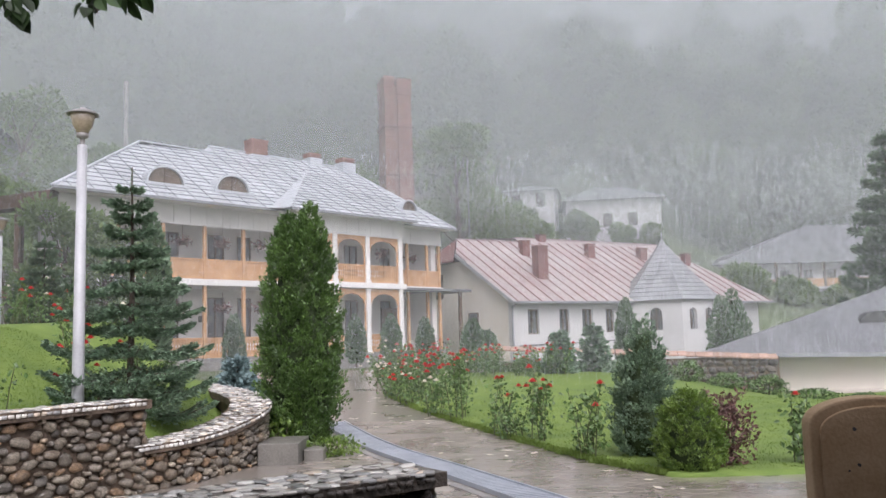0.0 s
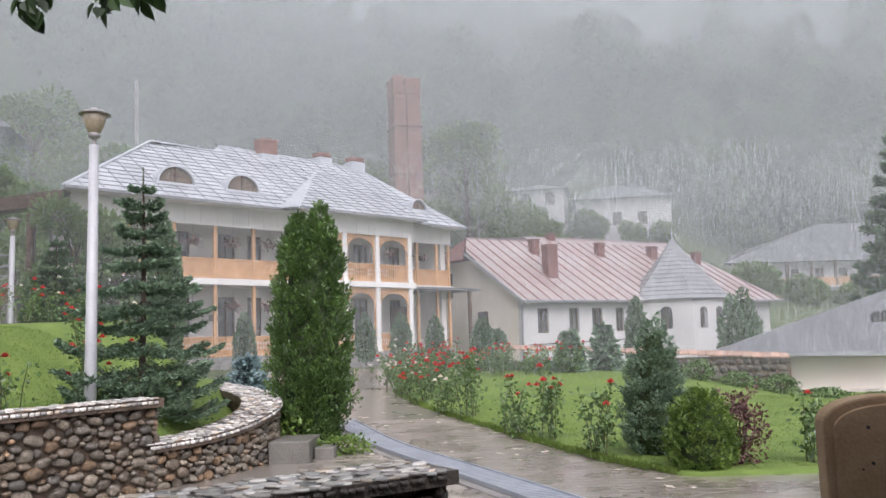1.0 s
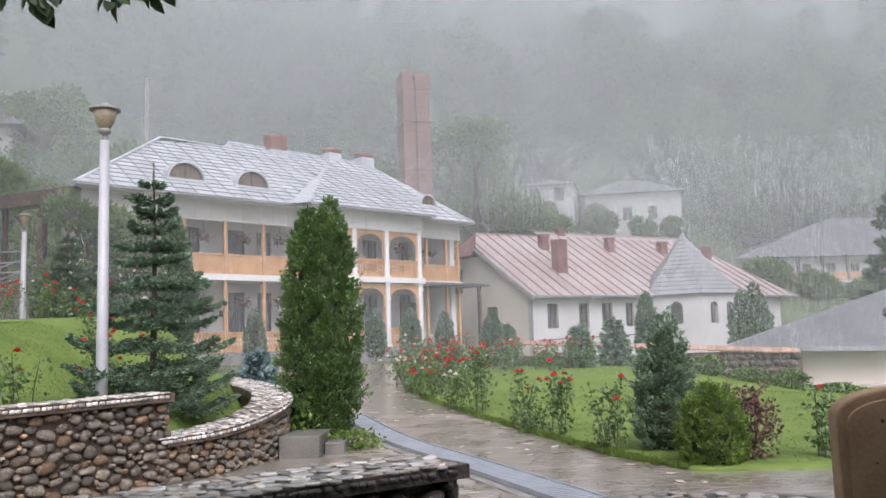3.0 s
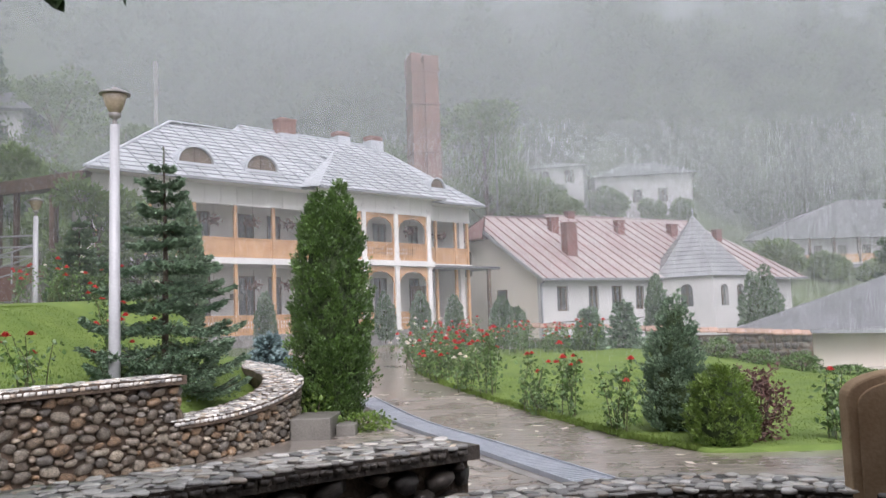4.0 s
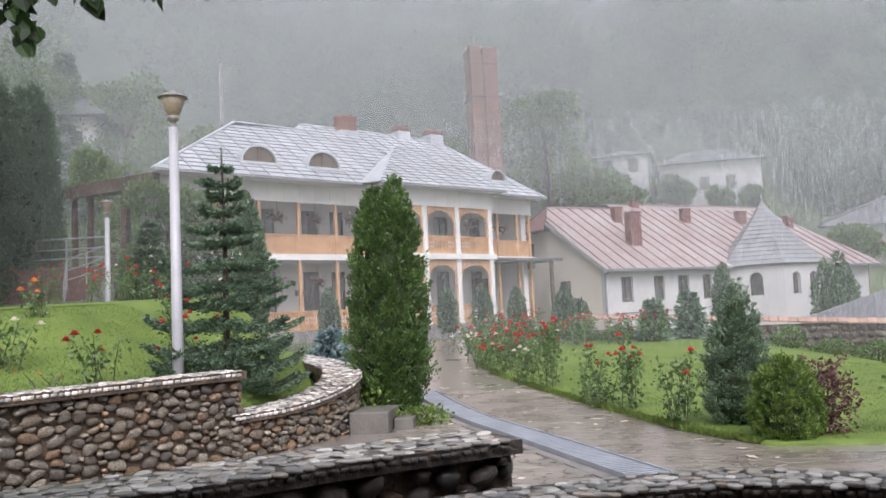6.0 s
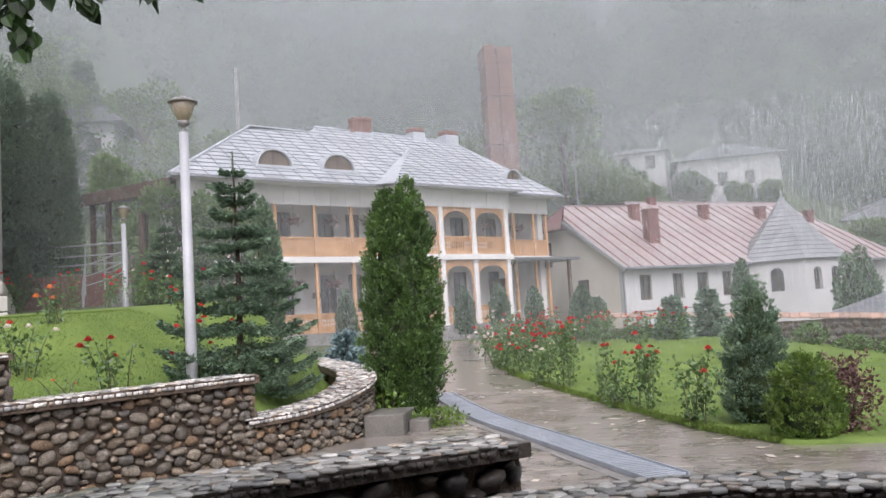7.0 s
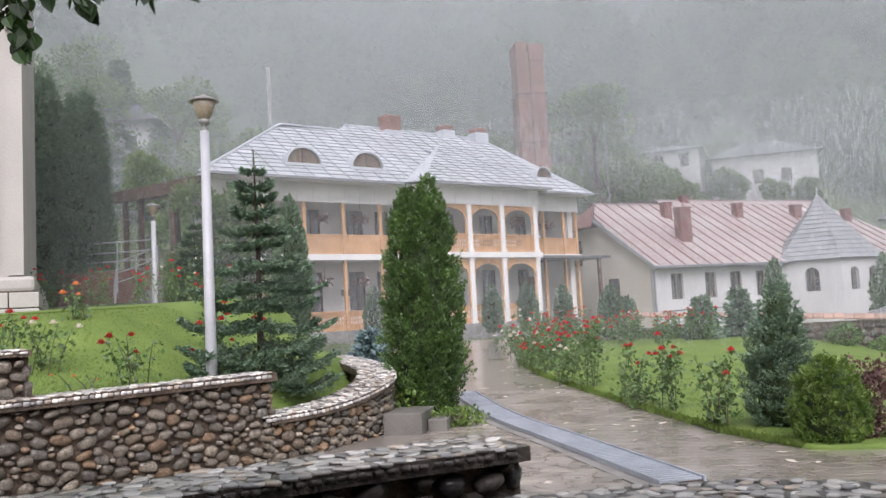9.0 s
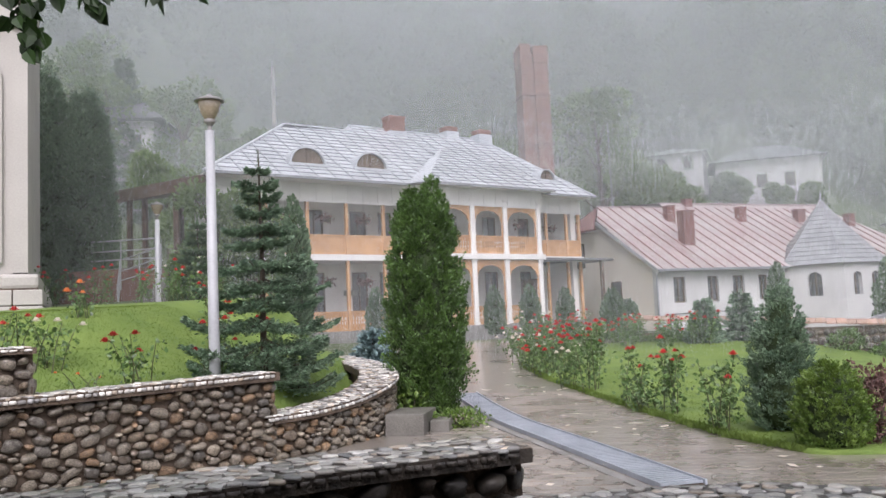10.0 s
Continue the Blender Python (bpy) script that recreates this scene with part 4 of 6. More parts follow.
roof_sheet(annex, (0, -0.4, 3.42), (1, 0, 0), (0, 1, gsl), red_span, 6.4 * kr, 0.72, 1.9, m_redroof, m_redseam, lift=0.012)
part("roof_slope", Build().add([(5.2, 6, 7.2), (5.2, 6.6, 7.52), (16.8, 6.6, 7.52), (16.8, 6, 7.2)], [(0, 3, 2, 1)]), m_redroof, annex)
part("roof_slope", Build().add([(-0.3, 12.4, 3.42), (19, 12.4, 3.42), (16.8, 6.6, 7.52), (5.2, 6.6, 7.52), (0.8, 6, 7.2), (-0.3, 7.6, 6.2), (19, -0.4, 3.42), (16.8, 6, 7.2)], [(0, 1, 2, 3, 4, 5), (6, 7, 2, 1)]), m_redroof, annex)
part("half_hip", Build().add([(-0.55, 4.3, 5.85), (-0.55, 7.7, 5.85), (0.8, 6, 7.22), (-0.3, 4.5, 5.9), (-0.3, 7.5, 5.9)], [(0, 1, 2)]).beam((-0.5, 4.3, 5.82), (-0.5, 7.7, 5.82), 0.08, 0.1), m_redchim, annex, "dark red half-hip")
part("verge_board", Build().beam((-0.3, -0.45, 3.36), (-0.3, 4.5, 6.2 - 0.07), 0.06, 0.16).beam((-0.3, 12.4, 3.36), (-0.3, 7.6, 6.13), 0.06, 0.16), m_pole, annex, "pale verge board")
part("gutter", Build().beam((-0.3, -0.47, 3.38), (7.4, -0.47, 3.38), 0.12, 0.1).beam((13.2, -0.47, 3.38), (19.0, -0.47, 3.38), 0.12, 0.1), m_zincdark, annex)
part("downpipe", Build().tube([(-0.1, -0.42, 3.3), (-0.12, -0.1, 3.2), (-0.12, -0.08, 0.2)], [0.05] * 3, 8), m_zincdark, annex)
part("cable", Build().tube([(0.3, -0.03, 1.32), (3.8, -0.03, 1.38), (7.5, -0.03, 1.46)], [0.018] * 3, 5), m_dark, annex, "dark cable along the wall")
for u, z in ((2.1, 1.62), (5.4, 1.5)):
    part("wall_box", Build().box(u - 0.09, u + 0.09, -0.07, 0.0, z - 0.11, z + 0.11), m_concrete, annex, "small grey junction box", bevel=0.01)
part("ridge_cap", Build().beam((0.8, 6, 7.22), (5.2, 6, 7.22), 0.2, 0.06).beam((5.2, 6.6, 7.54), (16.8, 6.6, 7.54), 0.2, 0.06), m_redroof, annex)


def flue(u, v, w, z0, z1):
    c = thing("chimney", "", "")
    c.parent = annex
    part("flue_shaft", Build().box(u - w / 2, u + w / 2, v - w * 0.4, v + w * 0.4, z0, z1), m_redchim, c, bevel=0.02)
    part("cap", Build().box(u - w / 2 - 0.04, u + w / 2 + 0.04, v - w * 0.4 - 0.04, v + w * 0.4 + 0.04, z1, z1 + 0.06), m_redchim, c)


for q in ((3.36, 2.0, 0.66, 4.4, 6.4), (4.28, 4.5, 0.5, 5.9, 7.02), (9.08, 4.5, 0.5, 5.9, 7.0), (13.3, 4.5, 0.55, 5.9, 6.9), (16.6, 4.0, 0.5, 5.6, 6.6), (7.0, 6.4, 0.5, 6.9, 7.7)):
    flue(*q)
# polygonal apse with a shingled spire
ap = [(7.6, 0.2), (7.6, 0.0), (8.95, -2.34), (11.65, -2.34), (13.0, 0.0), (13.0, 0.2)]
for i in range(1, 4):
    p, q = Vector((*ap[i], 0)), Vector((*ap[i + 1], 0))
    length = (q - p).length
    ang = math.degrees(math.atan2(q.y - p.y, q.x - p.x))
    f = thing("apse_face", "", "")
    f.parent = annex
    f.matrix_local = pose(p.x, p.y, 0, 0, 0, ang)
    cw = [(length * 0.5 - 0.33, length * 0.5 + 0.33)] if i != 2 else [(0.55, 1.1), (1.75, 2.3)]
    part("wall", wall_holes(Build(), 0, length, 0, 0.35, -0.8, 3.5, [(a, c, 1.9, 3.05) for a, c in cw]), m_white, f)
    for a, c in cw:
        rr, cu = (c - a) / 2, (a + c) / 2
        spand = Build()
        for sg in (-1, 1):
            arc = [(cu + sg * rr * math.cos(t * math.pi / 16), 2.72 + rr * math.sin(t * math.pi / 16)) for t in range(9)]
            for t in range(8):
                spand.prism([arc[t], arc[t + 1], (arc[t + 1][0], 3.06), (arc[t][0], 3.06)], "y", 0.002, 0.3)
        part("arch_head", spand, m_white, f)
        part("pane", Build().box(a, c, 0.2, 0.21, 1.9, 3.05), m_glass, f)
        part("mullion", Build().box(cu - 0.025, cu + 0.025, 0.14, 0.19, 1.9, 3.05).box(a, c, 0.14, 0.19, 2.5, 2.55), m_shutter, f)
n, zb, za = 15, 3.42, 6.85
for j in range(n):
    t0, t1 = j / n, (j + 1) / n
    r0, r1 = 2.9 * (1 - t0) ** 1.12 + 0.02, 2.9 * (1 - t1) ** 1.12 + 0.02
    part("shingle_course", Build().lathe((10.3, 0.0, 0), [(r0 + 0.035, zb + (za - zb) * t0), (r0 + 0.035, zb + (za - zb) * t0 + 0.02), (r1, zb + (za - zb) * t1)], 6, 0.0), m_shingle, annex, "ring of grey shingles")
part("finial", Build().tube([(10.3, 0, 6.8), (10.3, 0, 7.25)], [0.03, 0.015], 6).lathe((10.3, 0, 7.0), [(0.01, 0), (0.07, 0.06), (0.01, 0.12)], 8), m_zinc, annex)

# ---- other buildings and structures ----
def H2(x, y):
    return terrace(x, y) if y < 20 and x < -3 and on_terrace(x, y) else H(x, y)


stack = thing("brick_chimney", "tall weathered square brick factory chimney", "chimney", pose(-3.2, 58.6, 0, 0, 0, 18))
for r in range(43):
    w, g, z = 1.08 - 0.003 * r, 0.05 if r >= 40 else 0.0, 1.6 + r * 0.445
    part("brick_course", Build().box(-w - g, -0.3 + g, -w - g, w + g, z, z + 0.43), m_oldbrick, stack)
    part("brick_course", Build().box(-0.02 - g, w + g, -w - g, w + g, z, z + 0.43 if r < 42 else z + 0.3), m_oldbrick, stack)
part("web", Build().box(-0.33, -0.01, -0.75, 0.95, 1.6, 20.1), m_oldbrick, stack, "recessed brickwork between two shafts")
for z in (5.5, 9.5, 13.5, 17.0):
    part("band", Build().box(-1.1, 1.1, -1.1, 1.1, z, z + 0.07), m_redchim, stack, "rusty iron band")

# grey-roofed house on lower ground
lo = thing("grey_roofed_house", "low plastered house with a wide plain grey hipped roof", "house")
part("wall", Build().prism([(9.4, 27.8), (26, 27.4), (26, 36), (12.6, 36)], "z", -1.6, 0.9), m_cream, lo, "pale plastered wall")
part("roof", Build().add([(8.2, 27.0, 0.98), (28, 26.3, 0.5), (28, 38, 0.5), (12.2, 38, 0.98), (19.6, 32.2, 3.95), (24, 32, 3.95)], [(0, 1, 5, 4), (1, 2, 5), (2, 3, 4, 5), (3, 0, 4)]).add([(8.2, 27.0, 0.86), (28, 26.3, 0.38), (28, 38, 0.38), (12.2, 38, 0.86)], [(0, 1, 2, 3)]), m_greyroof, lo)
part("eaves_board", Build().beam((8.2, 27.0, 0.92), (28, 26.3, 0.44), 0.06, 0.14).beam((8.2, 27.0, 0.92), (12.2, 38, 0.92), 0.06, 0.14), m_zincdark, lo)
dd = Build()
arc = [(math.cos(math.pi * i / 12), math.sin(math.pi * i / 12)) for i in range(13)]
dd.prism([(14.9 + 0.75 * c, 1.72 + 0.5 * q) for c, q in arc], "y", 28.4, 31.0)
part("dormer", dd, m_dark, lo, "dark arched dormer")

# boundary wall with tile coping
fence = thing("boundary_wall", "low rubble wall with a terracotta tile coping", "wall", kind="structure")
P0, P1 = Vector((1.6, 27.6, 1.45)), Vector((10.6, 26.6, 1.02))
part("core", Build().prism([(P0.x, P0.y), (P1.x, P1.y), (P1.x, P1.y + 0.4), (P0.x, P0.y + 0.4)], "z", -1.0, 0.84), m_mortar, fence)
rnd = random.Random(4)
along = (P1 - P0)
for r in range(6):
    q = rnd.uniform(0, 0.02)
    while q < 0.985:
        w = rnd.uniform(0.2, 0.42)
        c = P0 + along * (q + w / 2 / along.length)
        # reuses the shade-darkened boulders as plain dark brown stone
        st = new("stone", rnd.choice(boulder_meshes))
        st.parent = fence
        st.matrix_local = pose(c.x, c.y + 0.02, -0.45 + r * 0.22, rnd.uniform(-8, 8), rnd.uniform(-8, 8), -10.8) @ Matrix.Diagonal((w * 0.95, 0.16, 0.21, 1))
        q += w / along.length
for k in range(32):
    c = P0 + along * ((k + 0.5) / 32)
    t = Build().prism([(-0.32, -0.06), (0, 0.06), (0.32, -0.06), (0.32, -0.02), (0, 0.11), (-0.32, -0.02)], "x", -0.131, 0.131)
    o = part("coping_tile", t, m_tile, fence)
    o.matrix_local = pose(c.x, c.y + 0.18, c.z - 0.12 - 0.1 * k / 32 + rnd.uniform(-0.01, 0.01), 0, 0, -10.8 + rnd.uniform(-2, 2))
pier = solid("gate_pier", Build().box(4.55, 4.95, 27.0, 27.3, -0.2, 1.05).box(4.5, 5.0, 26.95, 27.35, 1.05, 1.12), m_white, "short white plastered gate pier", "pier", bevel=0.01)


def far_house(label, m, L, W, z1, rise, rows, m_wall, m_roof, over=0.8, gallery=False, hip=0.0):
    h = thing("hillside_house", label, "house", m)
    hol = [(u - 0.4, u + 0.4, z, z + 1.15) for z in rows for u in np.arange(1.4, L - 0.8, 2.1)]
    part("wall", wall_holes(Build(), 0, L, 0, 0.4, -6, z1, hol), m_wall, h)
    part("wall", Build().box(0, 0.4, 0.4, W, -6, z1).box(L - 0.4, L, 0.4, W, -6, z1).box(0.4, L - 0.4, W - 0.4, W, -6, z1), m_wall, h)
    for a, c, z0, zz in hol:
        w = thing("window", "", "")
        w.parent = h
        part("pane", Build().box(a, c, 0.2, 0.22, z0, zz), m_glass, w)
        part("frame", Build().box(a, a + 0.1, 0.12, 0.2, z0, zz).box(c - 0.1, c, 0.12, 0.2, z0, zz).box((a + c) / 2 - 0.05, (a + c) / 2 + 0.05, 0.12, 0.2, z0, zz), m_shutter, w)
    o = over
    part("roof", Build().add([(-o, -o, z1), (L + o, -o, z1), (L + o, W + o, z1), (-o, W + o, z1), (hip or W * 0.45, W / 2, z1 + rise), (L - W * 0.45, W / 2, z1 + rise)], [(0, 1, 5, 4), (1, 2, 5), (2, 3, 4, 5), (3, 0, 4), (3, 2, 1, 0)]), m_roof, h)
    if gallery:
        part("gallery_floor", Build().box(2, L, -1.5, 0, 1.5, 1.7), m_white, h)
        for u in np.arange(2.1, L, 2.1):
            part("post", Build().box(u - 0.1, u + 0.1, -1.45, -1.25, 1.7, z1), m_darkwood, h)
            part("railing_panel", Build().box(u + 0.1, min(u + 2.0, L), -1.4, -1.34, 1.7, 2.4), m_timber, h)
    return h


far_house("long white house half hidden on the misty slope", pose(10.7, 70.3, 10.5, 0, 0, -6), 8.0, 6, 2.8, 1.6, (0.5,), m_white, m_greyroof, 0.5)
far_house("small white house with a low gable on the slope", pose(5.1, 71.2, 12.2, 0, 0, -12), 4.7, 5, 2.2, 0.9, (0.8,), m_white, m_greyroof, 0.4)
far_house("white house with a timber gallery and grey roof", pose(23.7, 70.5, 3.6, 0, 0, 4), 21.5, 8, 3.8, 3.8, (0.2, 2.1), m_white, m_greyroof, 1.0, True, 10.0)
far_house("dark-roofed house among trees on the slope", pose(-39.5, 57, 15, 0, 0, 12), 7, 7, 3.0, 3.6, (0.8,), m_white, m_greyroof, 0.9)

# church corner
church = thing("church", "white plastered church corner with blind arches and stone base", "church", pose(-11.62, 16.05, 0, 0, 0, 214))
part("wall", Build().box(0.0, 9, -5.6, 0, 2.7, 11.6), m_church, church, "white plaster")
part("base_core", Build().box(-0.19, 9, -5.75, 0.19, 0.6, 2.9), m_mortar, church, "dark joints")
for r in range(6):
    z, out = 0.9 + r * 0.345, 0.29 if r < 5 else 0.22
    cuts = [-out] + [0.3 + 0.28 * (r % 2) + 0.56 * k for k in range(15)] + [9]
    for a0, a1 in zip(cuts[:-1], cuts[1:]):
        part("base_block", Build().box(a0, a1 - 0.022, -5.8, out, z, z + 0.325), m_church, church, bevel=0.02 if r < 5 else 0.08)
part("cornice", Build().box(-0.15, 9, -5.75, 0.15, 11.6, 11.8).box(-0.3, 9, -5.9, 0.3, 11.8, 12.05).box(-0.45, 9, -6.05, 0.45, 12.05, 12.6), m_church, church)
for u in (1.1, 3.5):
    ar = Build()
    arc = [(u + 0.6 * math.cos(math.pi * i / 16), 7.2 + 0.6 * math.sin(math.pi * i / 16)) for i in range(17)]
    arc2 = [(u + 0.42 * math.cos(math.pi * i / 16), 7.2 + 0.42 * math.sin(math.pi * i / 16)) for i in range(17)]
    for i in range(16):
        ar.prism([arc[i], arc[i + 1], arc2[i + 1], arc2[i]], "y", 0.0, 0.1)
    ar.box(u - 0.6, u - 0.42, 0, 0.1, 3.2, 7.2).box(u + 0.42, u + 0.6, 0, 0.1, 3.2, 7.2)
    part("blind_arch", ar, m_church, church)
part("pilaster", Build().box(0.0, 0.3, 0.0, 0.12, 2.98, 11.6), m_church, church)
for k in range(12):
    part("dentil", Build().box(0.1 + k * 0.5, 0.32 + k * 0.5, 0.0, 0.22, 8.35, 8.55), m_church, church)

# covered stair beside the guest house
shed = thing("stair_shelter", "dark timber shelter roof over an outside stair", "shelter")
part("roof", Build().add([(-12.9, 27.1, 7.06), (-21.0, 30.0, 6.95), (-21.5, 33.5, 7.5), (-13.4, 33.5, 7.6), (-12.9, 27.1, 6.96), (-21.0, 30.0, 6.85), (-21.5, 33.5, 7.4), (-13.4, 33.5, 7.5)], [(0, 1, 2, 3), (7, 6, 5, 4), (0, 4, 5, 1), (1, 5, 6, 2), (2, 6, 7, 3), (3, 7, 4, 0)]), m_darkwood, shed)
part("fascia", Build().beam((-13.0, 27.1, 6.84), (-21.0, 29.97, 6.72), 0.08, 0.46), m_darkwood, shed)
for x, y in ((-14.5, 27.9), (-16.1, 28.5), (-16.9, 28.8), (-19.6, 29.6), (-17.0, 33.0)):
    part("post", Build().beam((x, y, 2.5), (x, y, 6.9), 0.16, 0.16), m_darkwood, shed)
part("platform", Build().box(-19.5, -13.6, 25.2, 33, 3.5, 3.75), m_concrete, shed, "concrete landing")
part("retaining_wall", Build().box(-19.5, -13.4, 25.0, 25.3, 1.8, 3.7), m_oldbrick, shed)


def rail_run(pts, label):
    r = thing("handrail", label, "railing", group="stair handrails")
    for dz in (0.95, 0.6, 0.3):
        part("rail", Build().tube([(p[0], p[1], p[2] + dz) for p in pts], [0.024] * len(pts), 8), m_pole, r)
    for i, p in enumerate(pts):
        part("post", Build().tube([(p[0], p[1], p[2]), (p[0], p[1], p[2] + 0.98)], [0.024, 0.024], 8), m_pole, r)


rail_run([(-18.5, 25.4, 3.75), (-16.6, 25.4, 3.75), (-15.2, 25.4, 3.75), (-13.8, 25.4, 3.75)], "white steel handrail along the landing")
rail_run([(-12.95, 24.0, 3.35), (-13.7, 24.0, 3.1), (-14.35, 24.0, 2.95), (-14.4, 23.9, 2.1)], "white steel handrail down the outside stair")
steps = thing("outside_stair", "short flight of concrete steps", "stairs")
for k in range(8):
    part("step", Build().box(-14.6 + k * 0.22, -14.38 + k * 0.22, 24.05, 25.3, 1.9, 2.1 + k * 0.17), m_concrete, steps)

# utility pole behind the roof
up = thing("utility_pole", "slender weathered concrete utility pole", "pole")
part("shaft", Build().tube([(-21.4, 55.3, 2), (-21.5, 55.3, 20.2)], [0.2, 0.13], 8), m_concrete, up)
part("insulator", Build().box(-21.66, -21.16, 55.2, 55.4, 13.8, 14.3), m_white, up)
thin = thing("antenna_mast", "thin metal antenna mast", "mast")
part("mast", Build().tube([(1.9, 57.6, 2), (1.9, 57.6, 14.6)], [0.05, 0.03], 6), m_zincdark, thin)
fr = thing("terrace_railing", "pale railing on the slope behind the roof", "railing")
for k in range(5):
    part("post", Build().box(-27.2 + k * 0.55, -27.15 + k * 0.55, 58.5, 58.55, 14.6, 16.0), m_concrete, fr)
for z in (15.2, 15.95):
    part("rail", Build().box(-27.2, -24.95, 58.5, 58.55, z, z + 0.05), m_concrete, fr)


# ---- lamps, slab, grating ----
def street_lamp(m, h, label):
    p = thing("street_lamp", label, "lamp", m, group="garden lamps")
    part("pole", Build().lathe((0, 0, 0), [(0.075, -0.3), (0.072, 0.2), (0.058, h - 0.5), (0.05, h - 0.5)], 14), m_pole, p, smooth=True)
    part("neck", Build().lathe((0, 0, h - 0.52), [(0.05, 0), (0.03, 0.05), (0.03, 0.1), (0.07, 0.12), (0.075, 0.17)], 14), m_lampmetal, p, smooth=True)
    part("bowl", Build().lathe((0, 0, h - 0.36), [(0.06, 0), (0.075, 0.03), (0.115, 0.1), (0.158, 0.25), (0.15, 0.26)], 20), m_lampglass, p, "amber ribbed bowl", smooth=True)
    part("hood", Build().lathe((0, 0, h - 0.11), [(0.19, 0.0), (0.195, 0.012), (0.13, 0.05), (0.04, 0.08), (0.03, 0.1), (0.005, 0.105)], 24), m_lampmetal, p, "flared metal hood", smooth=True)
    return p


street_lamp(pose(-4.52, 10.22, 0.93), 3.79, "white garden lamp post with a flared grey hood")
street_lamp(pose(-10.98, 20.3, 2.2), 2.86, "white garden lamp post on the far side of the lawn")

slab = thing("stone_slab", "round-topped brown sandstone slab pitted with holes", "slab", pose(1.94, 3.85, 0.06, 0, 0, -8))


def slab_outline(w, z0, zs, rise):
    return [(-w, z0), (-w, zs)] + [(-w * math.cos(math.pi * i / 24), zs + rise * math.sin(math.pi * i / 24) ** 0.85) for i in range(1, 24)] + [(w, zs), (w, z0)]


part("body", Build().prism(slab_outline(0.29, -0.05, 1.1, 0.135), "y", -0.05, 0.09), m_slab, slab, bevel=0.012)
part("face_panel", Build().prism(slab_outline(0.25, -0.05, 1.07, 0.125), "y", -0.064, -0.046), m_slab, slab, "raised front panel", bevel=0.006)
rnd = random.Random(9)
# Flat near-black spots paint the shade of holes; the face is not recessed.
for k in range(26):
    x, z, r = rnd.uniform(-0.23, 0.23), rnd.uniform(0.45, 1.12), rnd.choice((0.004, 0.006, 0.009))
    part("pit", Build().prism([(x + r * rnd.uniform(0.7, 1.5) * math.cos(q), z + r * rnd.uniform(0.6, 1.3) * math.sin(q)) for q in (0, 1, 2, 3, 4, 5)], "y", -0.0655, -0.06), m_dark, slab, "flat spot coloured as the shade in a pit")

grate = thing("drain_grate", "long galvanised drain grating set in the paving", "drain")
GP = [(1.06, 7.98), (-0.0, 10.5), (-1.07, 13.0), (-2.25, 16.4)]
gl = Line([(x, y, 0) for x, y in GP])
n = int(gl.length / 0.085)
for i in range(n):
    c, t, q = gl.frame_at(gl.length * (i + 0.5) / n)
    z = H(c.x, c.y) + 0.03
    a, d = c - q * 0.2, c + q * 0.2
    if i < 120:
        part("bar", Build().beam((a.x, a.y, z), (d.x, d.y, z), 0.04, 0.02), m_steel, grate)
# Flat dark strip on the paving paints the drain's shade between the bars.
drain_shade = Build()
for i in range(24):
    c, t, q = gl.frame_at(gl.length * i / 24)
    c2, t2, q2 = gl.frame_at(gl.length * (i + 1) / 24)
    vs = [c - q * 0.22, c + q * 0.22, c2 + q2 * 0.22, c2 - q2 * 0.22]
    drain_shade.add([(v.x, v.y, H(v.x, v.y) + 0.008) for v in vs], [(0, 1, 2, 3)])
part("channel", drain_shade, m_mortar, grate, "flat dark strip painting the drain's shade below the bars")
for sg in (-1, 1):
    eb = Build()
    for i in range(24):
        c, t, q = gl.frame_at(gl.length * i / 24)
        c2, t2, q2 = gl.frame_at(gl.length * (i + 1) / 24)
        a, d = c + q * 0.22 * sg, c2 + q2 * 0.22 * sg
        eb.beam((a.x, a.y, H(a.x, a.y) + 0.028), (d.x, d.y, H(d.x, d.y) + 0.028), 0.02, 0.05)
    part("edge_angle", eb, m_steel, grate)
kb2 = Build()
for i in range(24):
    c, t, q = gl.frame_at(gl.length * i / 24)
    c2, t2, q2 = gl.frame_at(gl.length * (i + 1) / 24)
    vs = [c - q * 0.29, c - q * 0.4, c2 - q2 * 0.4, c2 - q2 * 0.29]
    kb2.add([(v.x, v.y, H(v.x, v.y) + 0.016) for v in vs] + [(v.x, v.y, -0.05) for v in vs], [(0, 1, 2, 3), (4, 5, 1, 0), (5, 6, 2, 1), (6, 7, 3, 2), (7, 4, 0, 3)])
solid("kerb_strip", kb2, m_concrete, "smooth pale concrete strip along the drain", "kerb", kind="structure")
blk = thing("concrete_steps", "two low concrete blocks below the tall thuja", "blocks")
part("block", Build().box(-2.62, -2.06, 11.5, 12.4, -0.05, 0.3), m_oldconcrete, blk, bevel=0.015)
part("block", Build().box(-2.04, -1.76, 11.8, 12.3, -0.05, 0.17), m_oldconcrete, blk, bevel=0.015)
peg = thing("plant_stake", "thin dark stake with a small white tag", "stake")
part("stake", Build().tube([(-2.05, 14.3, 0), (-1.93, 14.0, 1.06)], [0.014, 0.012], 6), m_darkwood, peg)
part("tag", Build().box(-2.02, -1.84, 13.96, 13.98, 0.76, 0.86), m_white, peg)

